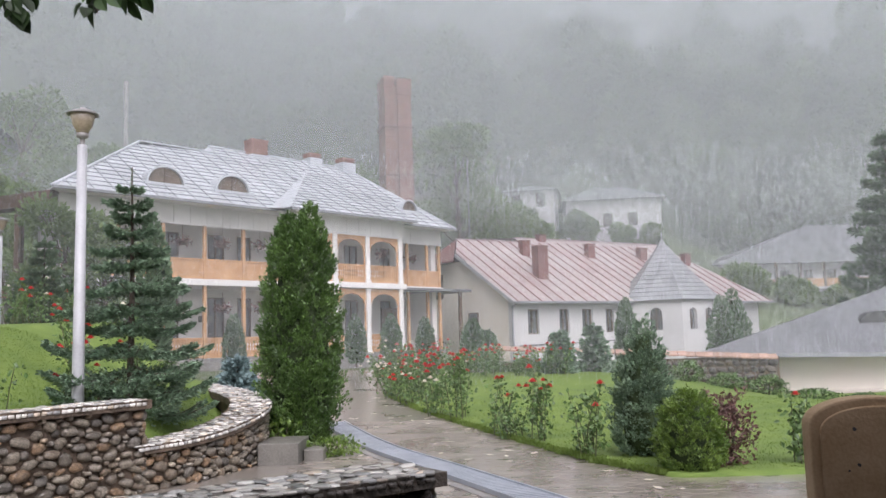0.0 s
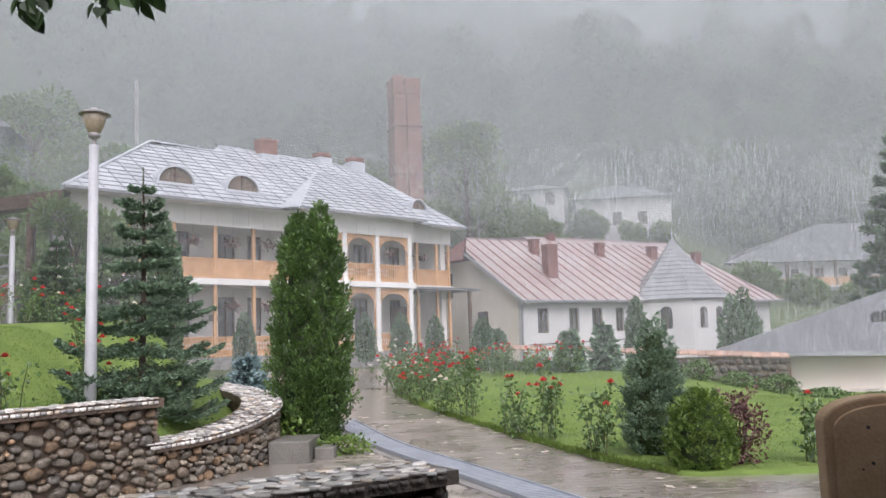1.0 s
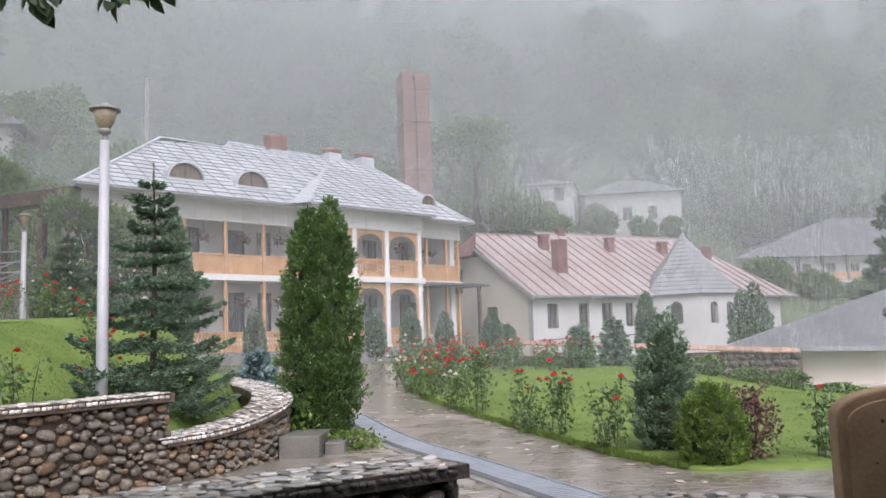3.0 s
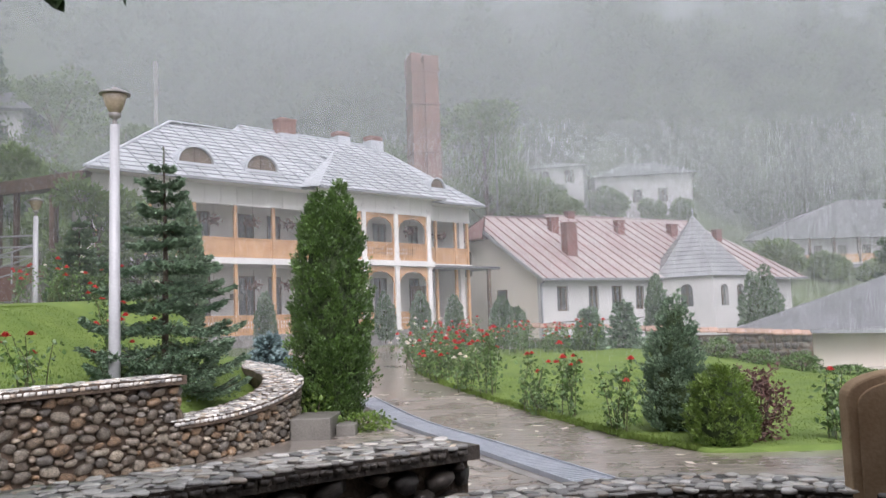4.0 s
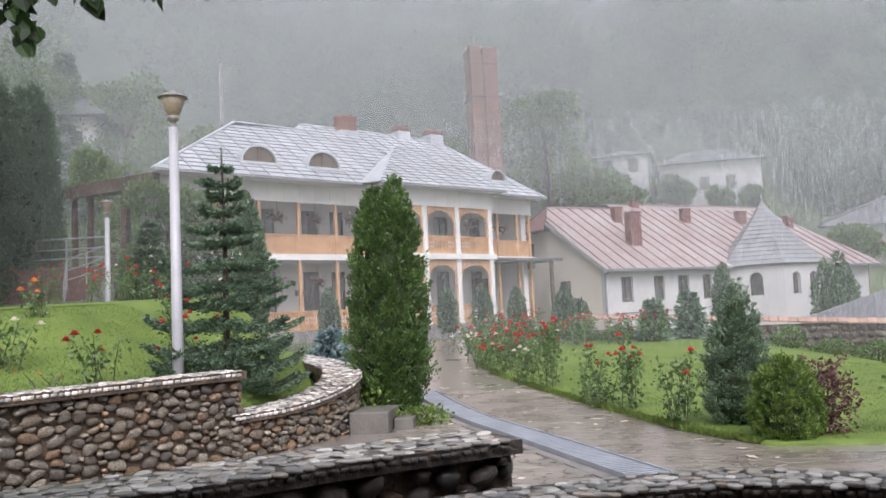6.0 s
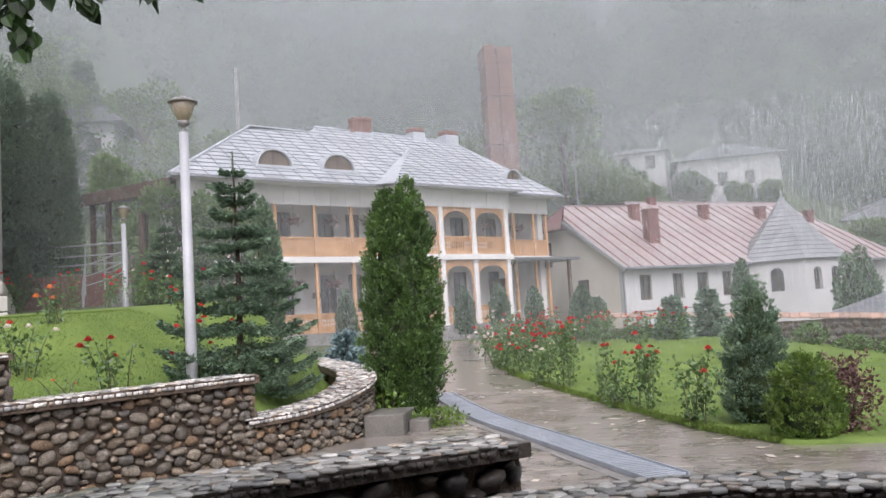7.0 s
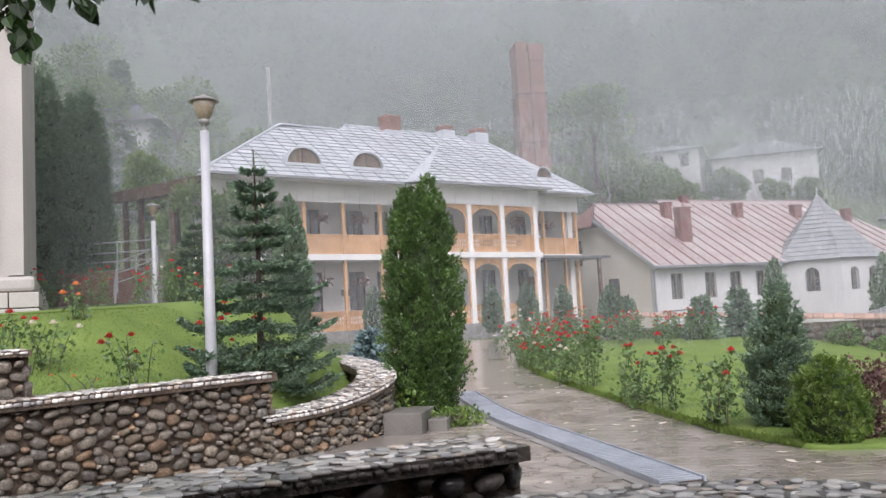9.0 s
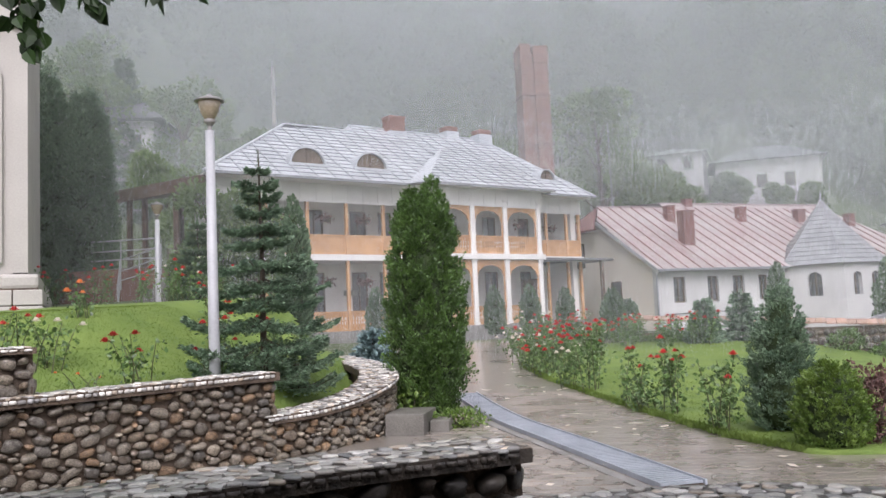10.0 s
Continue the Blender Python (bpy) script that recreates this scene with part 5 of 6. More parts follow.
# ---- plants ----
def shell_points(n, prof, h, rough=0.12, inner=0.25, seed=0):
    """Random points near the skin of a plant of height h whose radius at relative height t is prof(t)."""
    r = np.random.RandomState(seed)
    t = r.uniform(0, 1, n * 2)
    w = np.array([prof(q) for q in t])
    t, w = t[r.uniform(0, w.max(), n * 2) < w][:n], None
    a = r.uniform(0, 2 * math.pi, len(t))
    lump = np.array([1 + rough * noise.noise((math.cos(q) * 2.2 + seed, math.sin(q) * 2.2, z * h * 2.2)) * 2 for q, z in zip(a, t)])
    rad = np.array([prof(q) for q in t]) * lump * (1 - inner * r.uniform(0, 1, len(t)) ** 2)
    pts = np.stack([rad * np.cos(a), rad * np.sin(a), t * h], 1)
    ways = np.stack([np.cos(a), np.sin(a), np.full(len(t), 0.55)], 1)
    return pts, ways


def sprays(b, prof, h, count, each, fan, leaf, seed, rough=0.1, rise=1.0):
    """Feathery fans of small leaves set over the skin of a plant, standing out unevenly."""
    r = np.random.RandomState(seed)
    t = r.uniform(0, 1, count * 3)
    w = np.array([prof(q) for q in t])
    t = t[r.uniform(0, w.max(), len(t)) < w][:count]
    n = len(t)
    a = r.uniform(0, 2 * math.pi, n)
    lump = np.array([1 + rough * 2 * noise.noise((math.cos(q) * 2.4 + seed, math.sin(q) * 2.4, z * h * 2.2)) for q, z in zip(a, t)])
    rad = np.array([prof(q) for q in t]) * lump * r.uniform(0.74, 1.08, n)
    c = np.stack([rad * np.cos(a), rad * np.sin(a), t * h], 1)
    out = np.stack([np.cos(a), np.sin(a), np.zeros(n)], 1)
    side = np.stack([-np.sin(a), np.cos(a), np.zeros(n)], 1)
    tw = r.uniform(-1.2, 1.2, n)[:, None]
    wide = side * np.cos(tw) + out * np.sin(tw)
    up = out * r.uniform(0.3, 0.8, n)[:, None] + np.array([0, 0, rise]) + side * r.normal(0, 0.25, n)[:, None]
    up /= np.linalg.norm(up, axis=1)[:, None]
    k = (fan * r.uniform(0.7, 1.3, n))[:, None]
    pts, ways = [], []
    for _ in range(each):
        u = r.uniform(-0.6, 1.0, n)[:, None]
        v = r.uniform(-1, 1, n)[:, None] * (0.75 - 0.3 * u)
        pts.append(c + (up * u + wide * v) * k + r.normal(0, fan * 0.1, (n, 3)))
        ways.append(up + wide * v * 1.2)
    return b.leaves(np.concatenate(pts), leaf, np.concatenate(ways), aspect=2.0)


def shaped(points, r):
    """A radius along the relative height, by a few (height, share) stations."""
    xs, ys = [p[0] for p in points], [p[1] for p in points]
    return lambda t: r * float(np.interp(t, xs, ys))


def feathered(name, m, h, prof, count, each, fan, leaf, mat, label, rough=0.1, rise=1.0, tips=(), category="tree"):
    """A dense conifer or clipped bush of leaf sprays round a shade-coloured core."""
    p = thing(name, label, category, m)
    part("trunk", Build().tube([(0, 0, -0.1), (0.01, 0, h * 0.4), (0, 0, h * 0.8)], [0.05, 0.04, 0.012], 7), m_bark, p)
    b = sprays(Build(), prof, h, count, each, fan, leaf, int(h * 100) % 97, rough, rise)
    for x, z, hh, rr in tips:
        tip = sprays(Build(), lambda t: rr * (1 - t) ** 0.7 + 0.02, hh, 90, each, fan * 0.8, leaf, int(z * 31 + x * 100) % 89, 0.1, 1.6)
        b.add([(q[0] + x, q[1], q[2] + z) for q in tip.v], tip.f)
    part("foliage", b, mat, p, kind="stuff")
    part("inner_growth", Build().lathe((0, 0, 0), [(max(0.015, prof(t) * 0.74), t * h * 0.97) for t in np.linspace(0.02, 0.93, 12)], 12), m_innershade, p, "dense inside coloured near-black as shade", smooth=True)
    return p


def thuja(m, h, r, n, leaf, label, group="", mat=None):
    p = thing("thuja", label, "tree", m, group=group)
    part("trunk", Build().tube([(0, 0, -0.1), (0, 0, h * 0.8)], [0.07 * h / 3.6, 0.02], 7), m_bark, p)
    prof = lambda t: r * (min(1, 0.55 + t * 2.2) if t < 0.3 else (1 - ((t - 0.3) / 0.72) ** 2.2)) + 0.01
    pts, ways = shell_points(n, prof, h, 0.15, 0.35, int(h * 100) % 97)
    part("foliage", Build().leaves(pts, leaf, ways + np.array([0, 0, 0.7])), mat or m_thuja, p)
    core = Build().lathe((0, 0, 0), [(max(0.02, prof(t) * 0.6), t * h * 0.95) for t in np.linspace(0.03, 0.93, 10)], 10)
    part("inner_growth", core, m_innershade, p, "dense inside coloured near-black as shade")
    return p


def spruce(m, h, r, label, mat, whorls=12, dens=1.0, leader=0.14, needle=0.055, group="", first=0.06, tiers=()):
    p = thing("spruce", label, "tree", m, group=group)
    rnd = random.Random(int(h * 1000))
    part("trunk", Build().tube([(0, 0, -0.2), (0.02, 0, h * 0.5), (0, 0, h)], [0.035 * h / 3 + 0.015, 0.03 * h / 3, 0.006], 8), m_bark, p)
    br, b = Build(), Build()
    for w in range(len(tiers) or whorls):
        t = first + (1 - leader - first) * (w / (whorls - 1)) ** 0.92
        L = r * (1 - t) ** 1.05 * 1.08 + 0.06
        if tiers:
            t, L = tiers[w]
        k = 8 if t < 0.72 else 5
        for q in range(k):
            a = 2 * math.pi * (q + 0.5 * (w % 2)) / k + rnd.uniform(-0.25, 0.25)
            ln = L * rnd.uniform(0.75, 1.12)
            z = h * (t + rnd.uniform(-0.035, 0.035) * (1 - t))
            tip_z = z - 0.1 * ln + (0.25 * ln if t > 0.7 else 0.0)
            pts = [Vector((math.cos(a) * ln * f, math.sin(a) * ln * f, z + (tip_z - z) * f - 0.16 * ln * math.sin(f * math.pi) * (1 - t) + 0.1 * ln * f * f)) for f in (0, 0.35, 0.7, 1)]
            br.tube(pts, [0.014, 0.011, 0.007, 0.003], 4)
            # needled side twigs
            nn = int((40 + 110 * ln) * dens)
            ps, ws = [], []
            for _ in range(nn):
                f = rnd.uniform(0.03, 1)
                g = f * 3
                i0 = min(2, int(g))
                base = pts[i0].lerp(pts[i0 + 1], g - i0)
                sd = rnd.choice((-1, 1))
                wd = 0.42 * ln * (1.05 - f) * rnd.uniform(0, 1) + 0.02
                d = Vector((-math.sin(a) * sd, math.cos(a) * sd, 0))
                o = Vector((math.cos(a), math.sin(a), 0))
                q2 = base + d * wd + o * wd * 0.5 + Vector((0, 0, rnd.uniform(-0.03, 0.015) - 0.3 * wd * rnd.random()))
                ps.append(q2)
                ws.append(d * 0.6 + o * 0.9 + Vector((0, 0, 0.1)))
            b.leaves([tuple(x) for x in ps], needle, [tuple(x) for x in ws], aspect=2.2)
    ps = [(rnd.gauss(0, 0.012), rnd.gauss(0, 0.012), h * rnd.uniform(1 - leader, 0.99)) for _ in range(40)]
    b.leaves(ps, needle * 0.6, [(0, 0, 1)] * 40, aspect=1.6)
    part("branch_growth", br, m_bark, p, kind="stuff")
    part("needles", b, mat, p, kind="stuff")
    return p


def bush(name, m, rx, ry, h, n, leaf, mat, label, category="bush", group="", rough=0.12):
    p = thing(name, label, category, m, group=group)
    rnd = random.Random(int(rx * 1000 + h * 77 + n))
    st = Build()
    for k in range(7):
        a = k * 0.9
        st.tube([(0.04 * math.cos(a), 0.04 * math.sin(a), -0.05), (rx * 0.4 * math.cos(a), ry * 0.4 * math.sin(a), h * 0.45), (rx * 0.65 * math.cos(a), ry * 0.65 * math.sin(a), h * 0.8)], [0.018, 0.012, 0.005], 5)
    part("stem_growth", st, m_bark, p, kind="stuff")
    r = np.random.RandomState(n % 1000)
    d = r.normal(size=(n, 3))
    d /= np.linalg.norm(d, axis=1)[:, None]
    rad = np.array([(1 + rough * 2 * noise.noise((q[0] * 2.3 + h, q[1] * 2.3, q[2] * 2.3))) for q in d]) * (1 - 0.3 * r.uniform(0, 1, n) ** 2.2)
    pts = d * rad[:, None] * np.array([rx, ry, h * 0.52]) + np.array([0, 0, h * 0.5])
    pts[:, 2] = np.maximum(pts[:, 2], 0.02)
    part("foliage", Build().leaves(pts, leaf, d * 0.5 + r.normal(size=(n, 3)) * 0.6 + np.array([0, 0, 0.3])), mat, p)
    return p


def bloom(b, c, r, rnd):
    """A rose head: cupped petals in three rings."""
    for ring, (rr, up, k) in enumerate(((0.35, 0.9, 4), (0.65, 0.6, 5), (1.0, 0.25, 6))):
        for q in range(k):
            a = 2 * math.pi * q / k + ring * 0.6 + rnd.uniform(-0.2, 0.2)
            o = Vector((math.cos(a), math.sin(a), 0))
            t = Vector((-math.sin(a), math.cos(a), 0))
            z = Vector((0, 0, 1))
            p0 = Vector(c) + o * r * 0.12
            p1 = Vector(c) + o * r * rr * 0.8 + t * r * 0.42 + z * r * up * 0.6
            p2 = Vector(c) + o * r * rr * 1.05 + z * r * (up + 0.12)
            p3 = Vector(c) + o * r * rr * 0.8 - t * r * 0.42 + z * r * up * 0.6
            b.add([p0, p1, p2, p3], [(0, 1, 2, 3)])


def rose(m, h, w, heads, mat, label, seed, leaf=0.05, dens=1.0, head=0.05, group="rose bushes"):
    p = thing("rose_bush", label, "rose", m, group=group)
    rnd = random.Random(seed)
    st, lv = Build(), Build()
    tips = []
    for k in range(max(3, int(4 + w * 4))):
        a, hh = rnd.uniform(0, 6.28), h * rnd.uniform(0.6, 1.0)
        if k == 0:
            hh = h
        bx, by = rnd.uniform(-0.3, 0.3) * w, rnd.uniform(-0.3, 0.3) * w
        pts = [(bx, by, -0.03), (bx + 0.12 * w * math.cos(a), by + 0.12 * w * math.sin(a), hh * 0.5), (bx + 0.32 * w * math.cos(a), by + 0.32 * w * math.sin(a), hh)]
        st.tube(pts, [0.009, 0.007, 0.004], 5)
        tips.append(pts[2])
        ps = []
        for _ in range(int(30 * dens * hh / 0.8)):
            f = rnd.uniform(0.12, 0.98) ** 0.9
            q = Vector(pts[0]).lerp(Vector(pts[1]), f * 2) if f < 0.5 else Vector(pts[1]).lerp(Vector(pts[2]), f * 2 - 1)
            ps.append(tuple(q + Vector((rnd.gauss(0, 0.07), rnd.gauss(0, 0.07), rnd.gauss(0, 0.03)))))
        lv.leaves(ps, leaf, aspect=1.4, droop=0.3)
    part("stem_growth", st, m_stem, p, kind="stuff")
    part("foliage", lv, m_roseleaf, p, kind="stuff")
    for k in range(heads):
        t = tips[k % len(tips)]
        c = (t[0] + rnd.uniform(-0.1, 0.1), t[1] + rnd.uniform(-0.1, 0.1), t[2] - (0.0 if k < len(tips) else rnd.uniform(0.08, 0.35)))
        b = Build()
        bloom(b, c, head * rnd.uniform(0.8, 1.2), rnd)
        part("bloom", b, mat, p)
    return p


feathered("thuja", pose(-2.27, 13.0, 0.0), 3.42, shaped([(0, 0.4), (0.04, 0.62), (0.12, 0.9), (0.3, 1.0), (0.5, 0.97), (0.72, 0.86), (0.84, 0.76), (0.93, 0.62), (1, 0.3)], 0.59), 1250, 34, 0.115, 0.026, m_thuja, "tall dense green columnar thuja with two tips", 0.16, tips=((-0.19, 3.05, 0.62, 0.24), (0.17, 3.1, 0.72, 0.24)))
spruce(pose(-4.22, 11.1, 0.78), 3.34, 1.1, "young green spruce with a tall bare leader", m_spruce, 11, 4.4, 0.1, 0.026, tiers=((0.06, 1.0), (0.12, 1.12), (0.2, 1.1), (0.28, 1.02), (0.36, 0.9), (0.43, 0.9), (0.52, 0.78), (0.6, 0.44), (0.66, 0.45), (0.72, 0.38), (0.78, 0.3), (0.83, 0.3), (0.9, 0.14)))
feathered("conifer", pose(2.62, 11.1, 0.03), 1.78, shaped([(0, 0.55), (0.08, 0.85), (0.25, 1.0), (0.45, 0.84), (0.65, 0.62), (0.85, 0.36), (1, 0.08)], 0.44), 620, 30, 0.085, 0.019, m_conifer, "small dense grey-green conifer with spiky shoots", 0.2, 0.7)
feathered("box_bush", pose(2.84, 9.88, 0.02), 0.92, shaped([(0, 0.8), (0.15, 0.97), (0.4, 1.0), (0.65, 0.92), (0.83, 0.68), (0.94, 0.38), (1, 0.06)], 0.36), 560, 30, 0.055, 0.017, m_box, "rounded bright green box bush", 0.08, 0.8, category="bush")
bush("barberry_bush", pose(3.3, 10.1, 0.03), 0.3, 0.3, 0.78, 1300, 0.035, m_barberry, "dark red barberry bush with arching shoots", rough=0.35)
arch = thing("barberry_bush", "arching dark red barberry shoots behind the conifer", "bush", pose(3.2, 11.0, 0.03))
rnd = random.Random(21)
sa, fa = Build(), Build()
for k in range(9):
    a = rnd.uniform(-0.6, 1.4)
    L = rnd.uniform(0.6, 1.1)
    pts = [Vector((math.cos(a) * L * f * 0.8, rnd.uniform(-0.1, 0.1), 0.1 + L * (1.1 * f - 0.35 * f * f))) for f in (0, 0.33, 0.66, 1)]
    sa.tube(pts, [0.008, 0.006, 0.005, 0.002], 4)
    ps = [tuple(pts[i].lerp(pts[i + 1], rnd.random())) for i in (0, 1, 1, 2, 2, 2) for _ in range(6)]
    fa.leaves(ps, 0.04)
part("stem_growth", sa, m_bark, arch, kind="stuff")
part("foliage", fa, m_barberry, arch, kind="stuff")
bush("low_shrub", pose(-1.75, 12.3, 0.0), 0.4, 0.3, 0.26, 900, 0.035, m_box, "low yellow-green shrub beside the concrete blocks", rough=0.3)
bush("low_shrub", pose(-2.5, 12.6, 0.0), 0.3, 0.3, 0.6, 350, 0.06, m_box, "loose yellowish shrub at the foot of the thuja", rough=0.35)

# roses along the lawn edge
k = 0
for x, y, h, w, n, mat in ((0.2, 16.3, 1.3, 0.5, 4, m_red), (0.85, 14.2, 0.92, 0.6, 4, m_red), (1.38, 12.95, 1.12, 0.5, 6, m_red), (1.85, 11.25, 0.95, 0.5, 2, m_red), (-0.25, 17.0, 0.8, 0.6, 4, m_pale), (1.1, 13.6, 0.5, 0.5, 0, m_red), (4.2, 10.0, 0.82, 0.3, 1, m_red)):
    rose(pose(x, y, H(x, y) + 0.03), h, w, n, mat, "tall rose bush with wet blooms at the lawn edge", 100 + k, 0.05, 2.1, 0.06)
    k += 1
for x, y, n in ((-0.95, 19.1, 8), (-1.25, 20.2, 8), (-0.4, 19.6, 6), (-1.6, 21.6, 8), (-0.7, 21.5, 7), (-1.9, 23.2, 7), (-1.0, 23.6, 7), (0.2, 22.8, 6)):
    rose(pose(x, y, H(x, y) + 0.03), 0.92, 1.0, n + 3, m_red if k % 4 else m_pale, "full red rose bush in the flower border", 100 + k, 0.05, 1.9, 0.065)
    k += 1
for i in range(15):
    x = -1.6 + i * 0.34 + random.uniform(-0.15, 0.15)
    y = 25.8 + 0.9 * math.sin(i * 2.1)
    rose(pose(x, y, H(x, y) + 0.02), random.uniform(0.55, 0.95) if x > 0 else random.uniform(0.9, 1.2), 0.8, 7, m_red if i % 5 else m_pale, "red rose bush in the far border", 300 + i, 0.06, 1.4, 0.065)
# the raised lawn
k = 0
for x, y, h, w, n, mat in ((-5.2, 9.5, 0.65, 0.55, 4, m_darkred), (-6.6, 9.8, 0.65, 0.6, 3, m_pale), (-4.75, 10.5, 0.4, 0.5, 1, m_darkred), (-7.25, 9.9, 0.7, 0.6, 5, m_red), (-7.35, 11.6, 0.55, 0.4, 3, m_orange), (-5.6, 12.6, 0.9, 0.8, 6, m_red), (-5.0, 13.4, 0.8, 0.8, 3, m_red), (-4.4, 13.0, 0.6, 0.7, 2, m_pale), (-6.3, 14.0, 0.8, 0.7, 5, m_red), (-4.9, 12.2, 0.5, 0.6, 1, m_red), (-8.9, 17.5, 0.9, 0.9, 5, m_red), (-10.2, 18.2, 0.9, 0.9, 6, m_red), (-11.6, 18.8, 1.0, 0.9, 6, m_red), (-9.6, 19.0, 1.1, 0.9, 4, m_pale), (-12.6, 17.8, 1.0, 0.9, 6, m_red), (-7.9, 17.2, 0.7, 0.9, 3, m_red), (-6.6, 16.6, 0.6, 0.9, 2, m_pale), (-4.6, 16.2, 0.7, 0.7, 8, m_pale)):
    rose(pose(x, y, H2(x, y)), h, w, n, mat, "rose bush with wet blooms on the raised lawn", 500 + k, 0.045, 1.5, 0.06)
    k += 1
rose(pose(-5.4, 8.9, H2(-5.4, 8.9)), 0.25, 0.5, 3, m_orange, "tiny orange flowers in the grass", 540, 0.03, 0.6, 0.025)

# conifers and trees behind
spruce(pose(-4.33, 17.2, 0.3), 1.15, 0.62, "low pale blue spruce beside the path", m_bluespruce, 8, 1.3, 0.1, 0.07)
spruce(pose(-10.7, 22.0, 2.1), 2.7, 1.0, "soft grey-green spruce behind the lawn", m_greyspruce, 10, 1.6, 0.1, 0.06)
thuja(pose(-7.05, 20.0, 1.2), 3.6, 0.4, 2600, 0.09, "dense green thuja behind the spruce", mat=m_greyspruce)
for x, y, h in ((-7.4, 29.0, 1.9), (-3.36, 31.0, 1.8), (-2.03, 31.0, 1.8), (-0.84, 34.0, 1.7)):
    thuja(pose(x, y, H(x, y) + 0.2), h, 0.34, 1300, 0.08, "small columnar thuja in front of the veranda", group="veranda thujas", mat=m_greyspruce)
for x, y, h, r in ((0.95, 29.0, 1.75, 0.38), (1.45, 29.3, 1.35, 0.34), (6.2, 28.5, 2.5, 0.32), (12.0, 36.0, 3.6, 0.65), (12.6, 36.3, 3.9, 0.7)):
    thuja(pose(x, y, H(x, y) - 0.1), h, r, 2000, 0.1, "grey-green thuja in front of the annexe", group="annexe thujas", mat=m_greyspruce)
for x, y, h in ((3.5, 25.6, 1.3), (4.6, 25.9, 1.5)):
    spruce(pose(x, y, H(x, y)), h, 0.5, "small conifer by the boundary wall", m_spruce, 7, 0.8, 0.1, 0.09)
for x, y, rx, h in ((5.3, 26.2, 0.5, 0.5), (7.3, 25.4, 0.45, 1.0), (8.4, 25.2, 0.5, 0.7), (9.5, 24.8, 0.5, 0.9), (10.7, 24.6, 0.7, 0.5), (12.0, 24.2, 0.5, 0.4), (13.2, 24.0, 0.5, 0.4), (2.4, 26.6, 0.8, 0.4), (3.0, 26.4, 0.7, 0.45)):
    bush("shrub", pose(x, y, H(x, y)), rx, 0.5, h * 0.62, 900, 0.05, m_roseleaf, "soft green shrub before the boundary wall", group="border shrubs", rough=0.25)


def tall_tree(m, h, r, n, leaf, label, mat, seed, name="tree", trunk=0.2):
    p = thing(name, label, "tree", m)
    rnd = random.Random(seed)
    part("trunk", Build().tube([(0, 0, -0.5), (0.1, 0, h * 0.4), (0, 0.1, h * 0.8)], [trunk, trunk * 0.7, trunk * 0.2], 8), m_bark, p)
    limbs, b = Build(), Build()
    for k in range(14):
        a, t = rnd.uniform(0, 6.28), rnd.uniform(0.35, 0.95)
        ln = r * rnd.uniform(0.5, 0.95) * (1.15 - 0.6 * t)
        c = Vector((math.cos(a) * ln, math.sin(a) * ln, h * t + rnd.uniform(0, 0.12) * h))
        limbs.tube([(0, 0, h * t * 0.75), tuple(c * 0.6 + Vector((0, 0, h * t * 0.35))), tuple(c)], [trunk * 0.35, trunk * 0.22, 0.02], 5)
        q = np.random.RandomState(seed * 31 + k)
        d = q.normal(size=(n // 14, 3))
        d /= np.linalg.norm(d, axis=1)[:, None]
        s = r * rnd.uniform(0.32, 0.5)
        pts = d * (s * q.uniform(0.6, 1.05, (n // 14, 1))) * np.array([1, 1, 0.75]) + np.array(c)
        b.leaves(pts, leaf, d + np.array([0, 0, 0.2]))
    part("limb_growth", limbs, m_bark, p, kind="stuff")
    part("crown", b, mat, p, kind="stuff")
    return p


tall_tree(pose(-11.7, 25.2, 1.6), 4.1, 1.5, 4200, 0.11, "leafy pale shrub tree beside the outside stair", m_tree, 3, trunk=0.1)
tall_tree(pose(-10.6, 25.6, 1.6), 3.6, 1.3, 3600, 0.11, "leafy pale shrub tree by the guest house", m_tree, 4, trunk=0.1)
for x, y, h in ((-17.9, 25.2, 8.7), (-16.7, 25.8, 7.8), (-19.2, 25.6, 9.0)):
    feathered("cypress", pose(x, y, 2.3), h, shaped([(0, 0.6), (0.08, 0.9), (0.3, 1.0), (0.6, 0.92), (0.8, 0.7), (0.92, 0.42), (1, 0.05)], 0.82), 1300, 26, 0.27, 0.06, m_greyspruce, "very tall dark columnar cypress near the church", 0.16)
spruce(pose(-35.8, 59.5, 9), 15, 4.2, "tall drooping spruce in the mist", m_greyspruce, 15, 2.6, 0.06, 0.24)
spruce(pose(21.9, 40, -0.2), 11.6, 3.3, "broad tall grey-green spruce beside the grey roof", m_greyspruce, 14, 2.4, 0.05, 0.17)
for i, (x, y, h, r) in enumerate(((-31, 60, 11, 4.2), (-26.5, 60, 9.5, 3.6), (-36, 58, 10, 4), (-22, 62, 7.5, 3.2), (-41, 62, 13, 4.5), (1.2, 62.5, 12.0, 3.8), (4.6, 63, 6.5, 2.8), (-6, 63, 9, 3.6), (-11, 64, 8, 3.4), (7.6, 66, 4.6, 1.8), (5.4, 67, 4.4, 1.7), (11.4, 67.4, 3.4, 1.4), (14.8, 67.6, 2.6, 1.0), (17.4, 67.6, 2.8, 1.0), (-16, 63, 7, 3.2), (8.0, 60, 3.4, 2.2), (26, 62, 1.6, 1.6), (31, 64, 1.6, 1.5), (22, 60, 3, 1.8), (-28, 52, 7, 3), (-24, 48, 6, 2.6), (2.5, 70, 7, 3))):
    tall_tree(pose(x, y, H(x, y) - 0.3), h, r, 4600, 0.2, "grey-green broadleaf tree on the misty slope", m_tree, 40 + i)

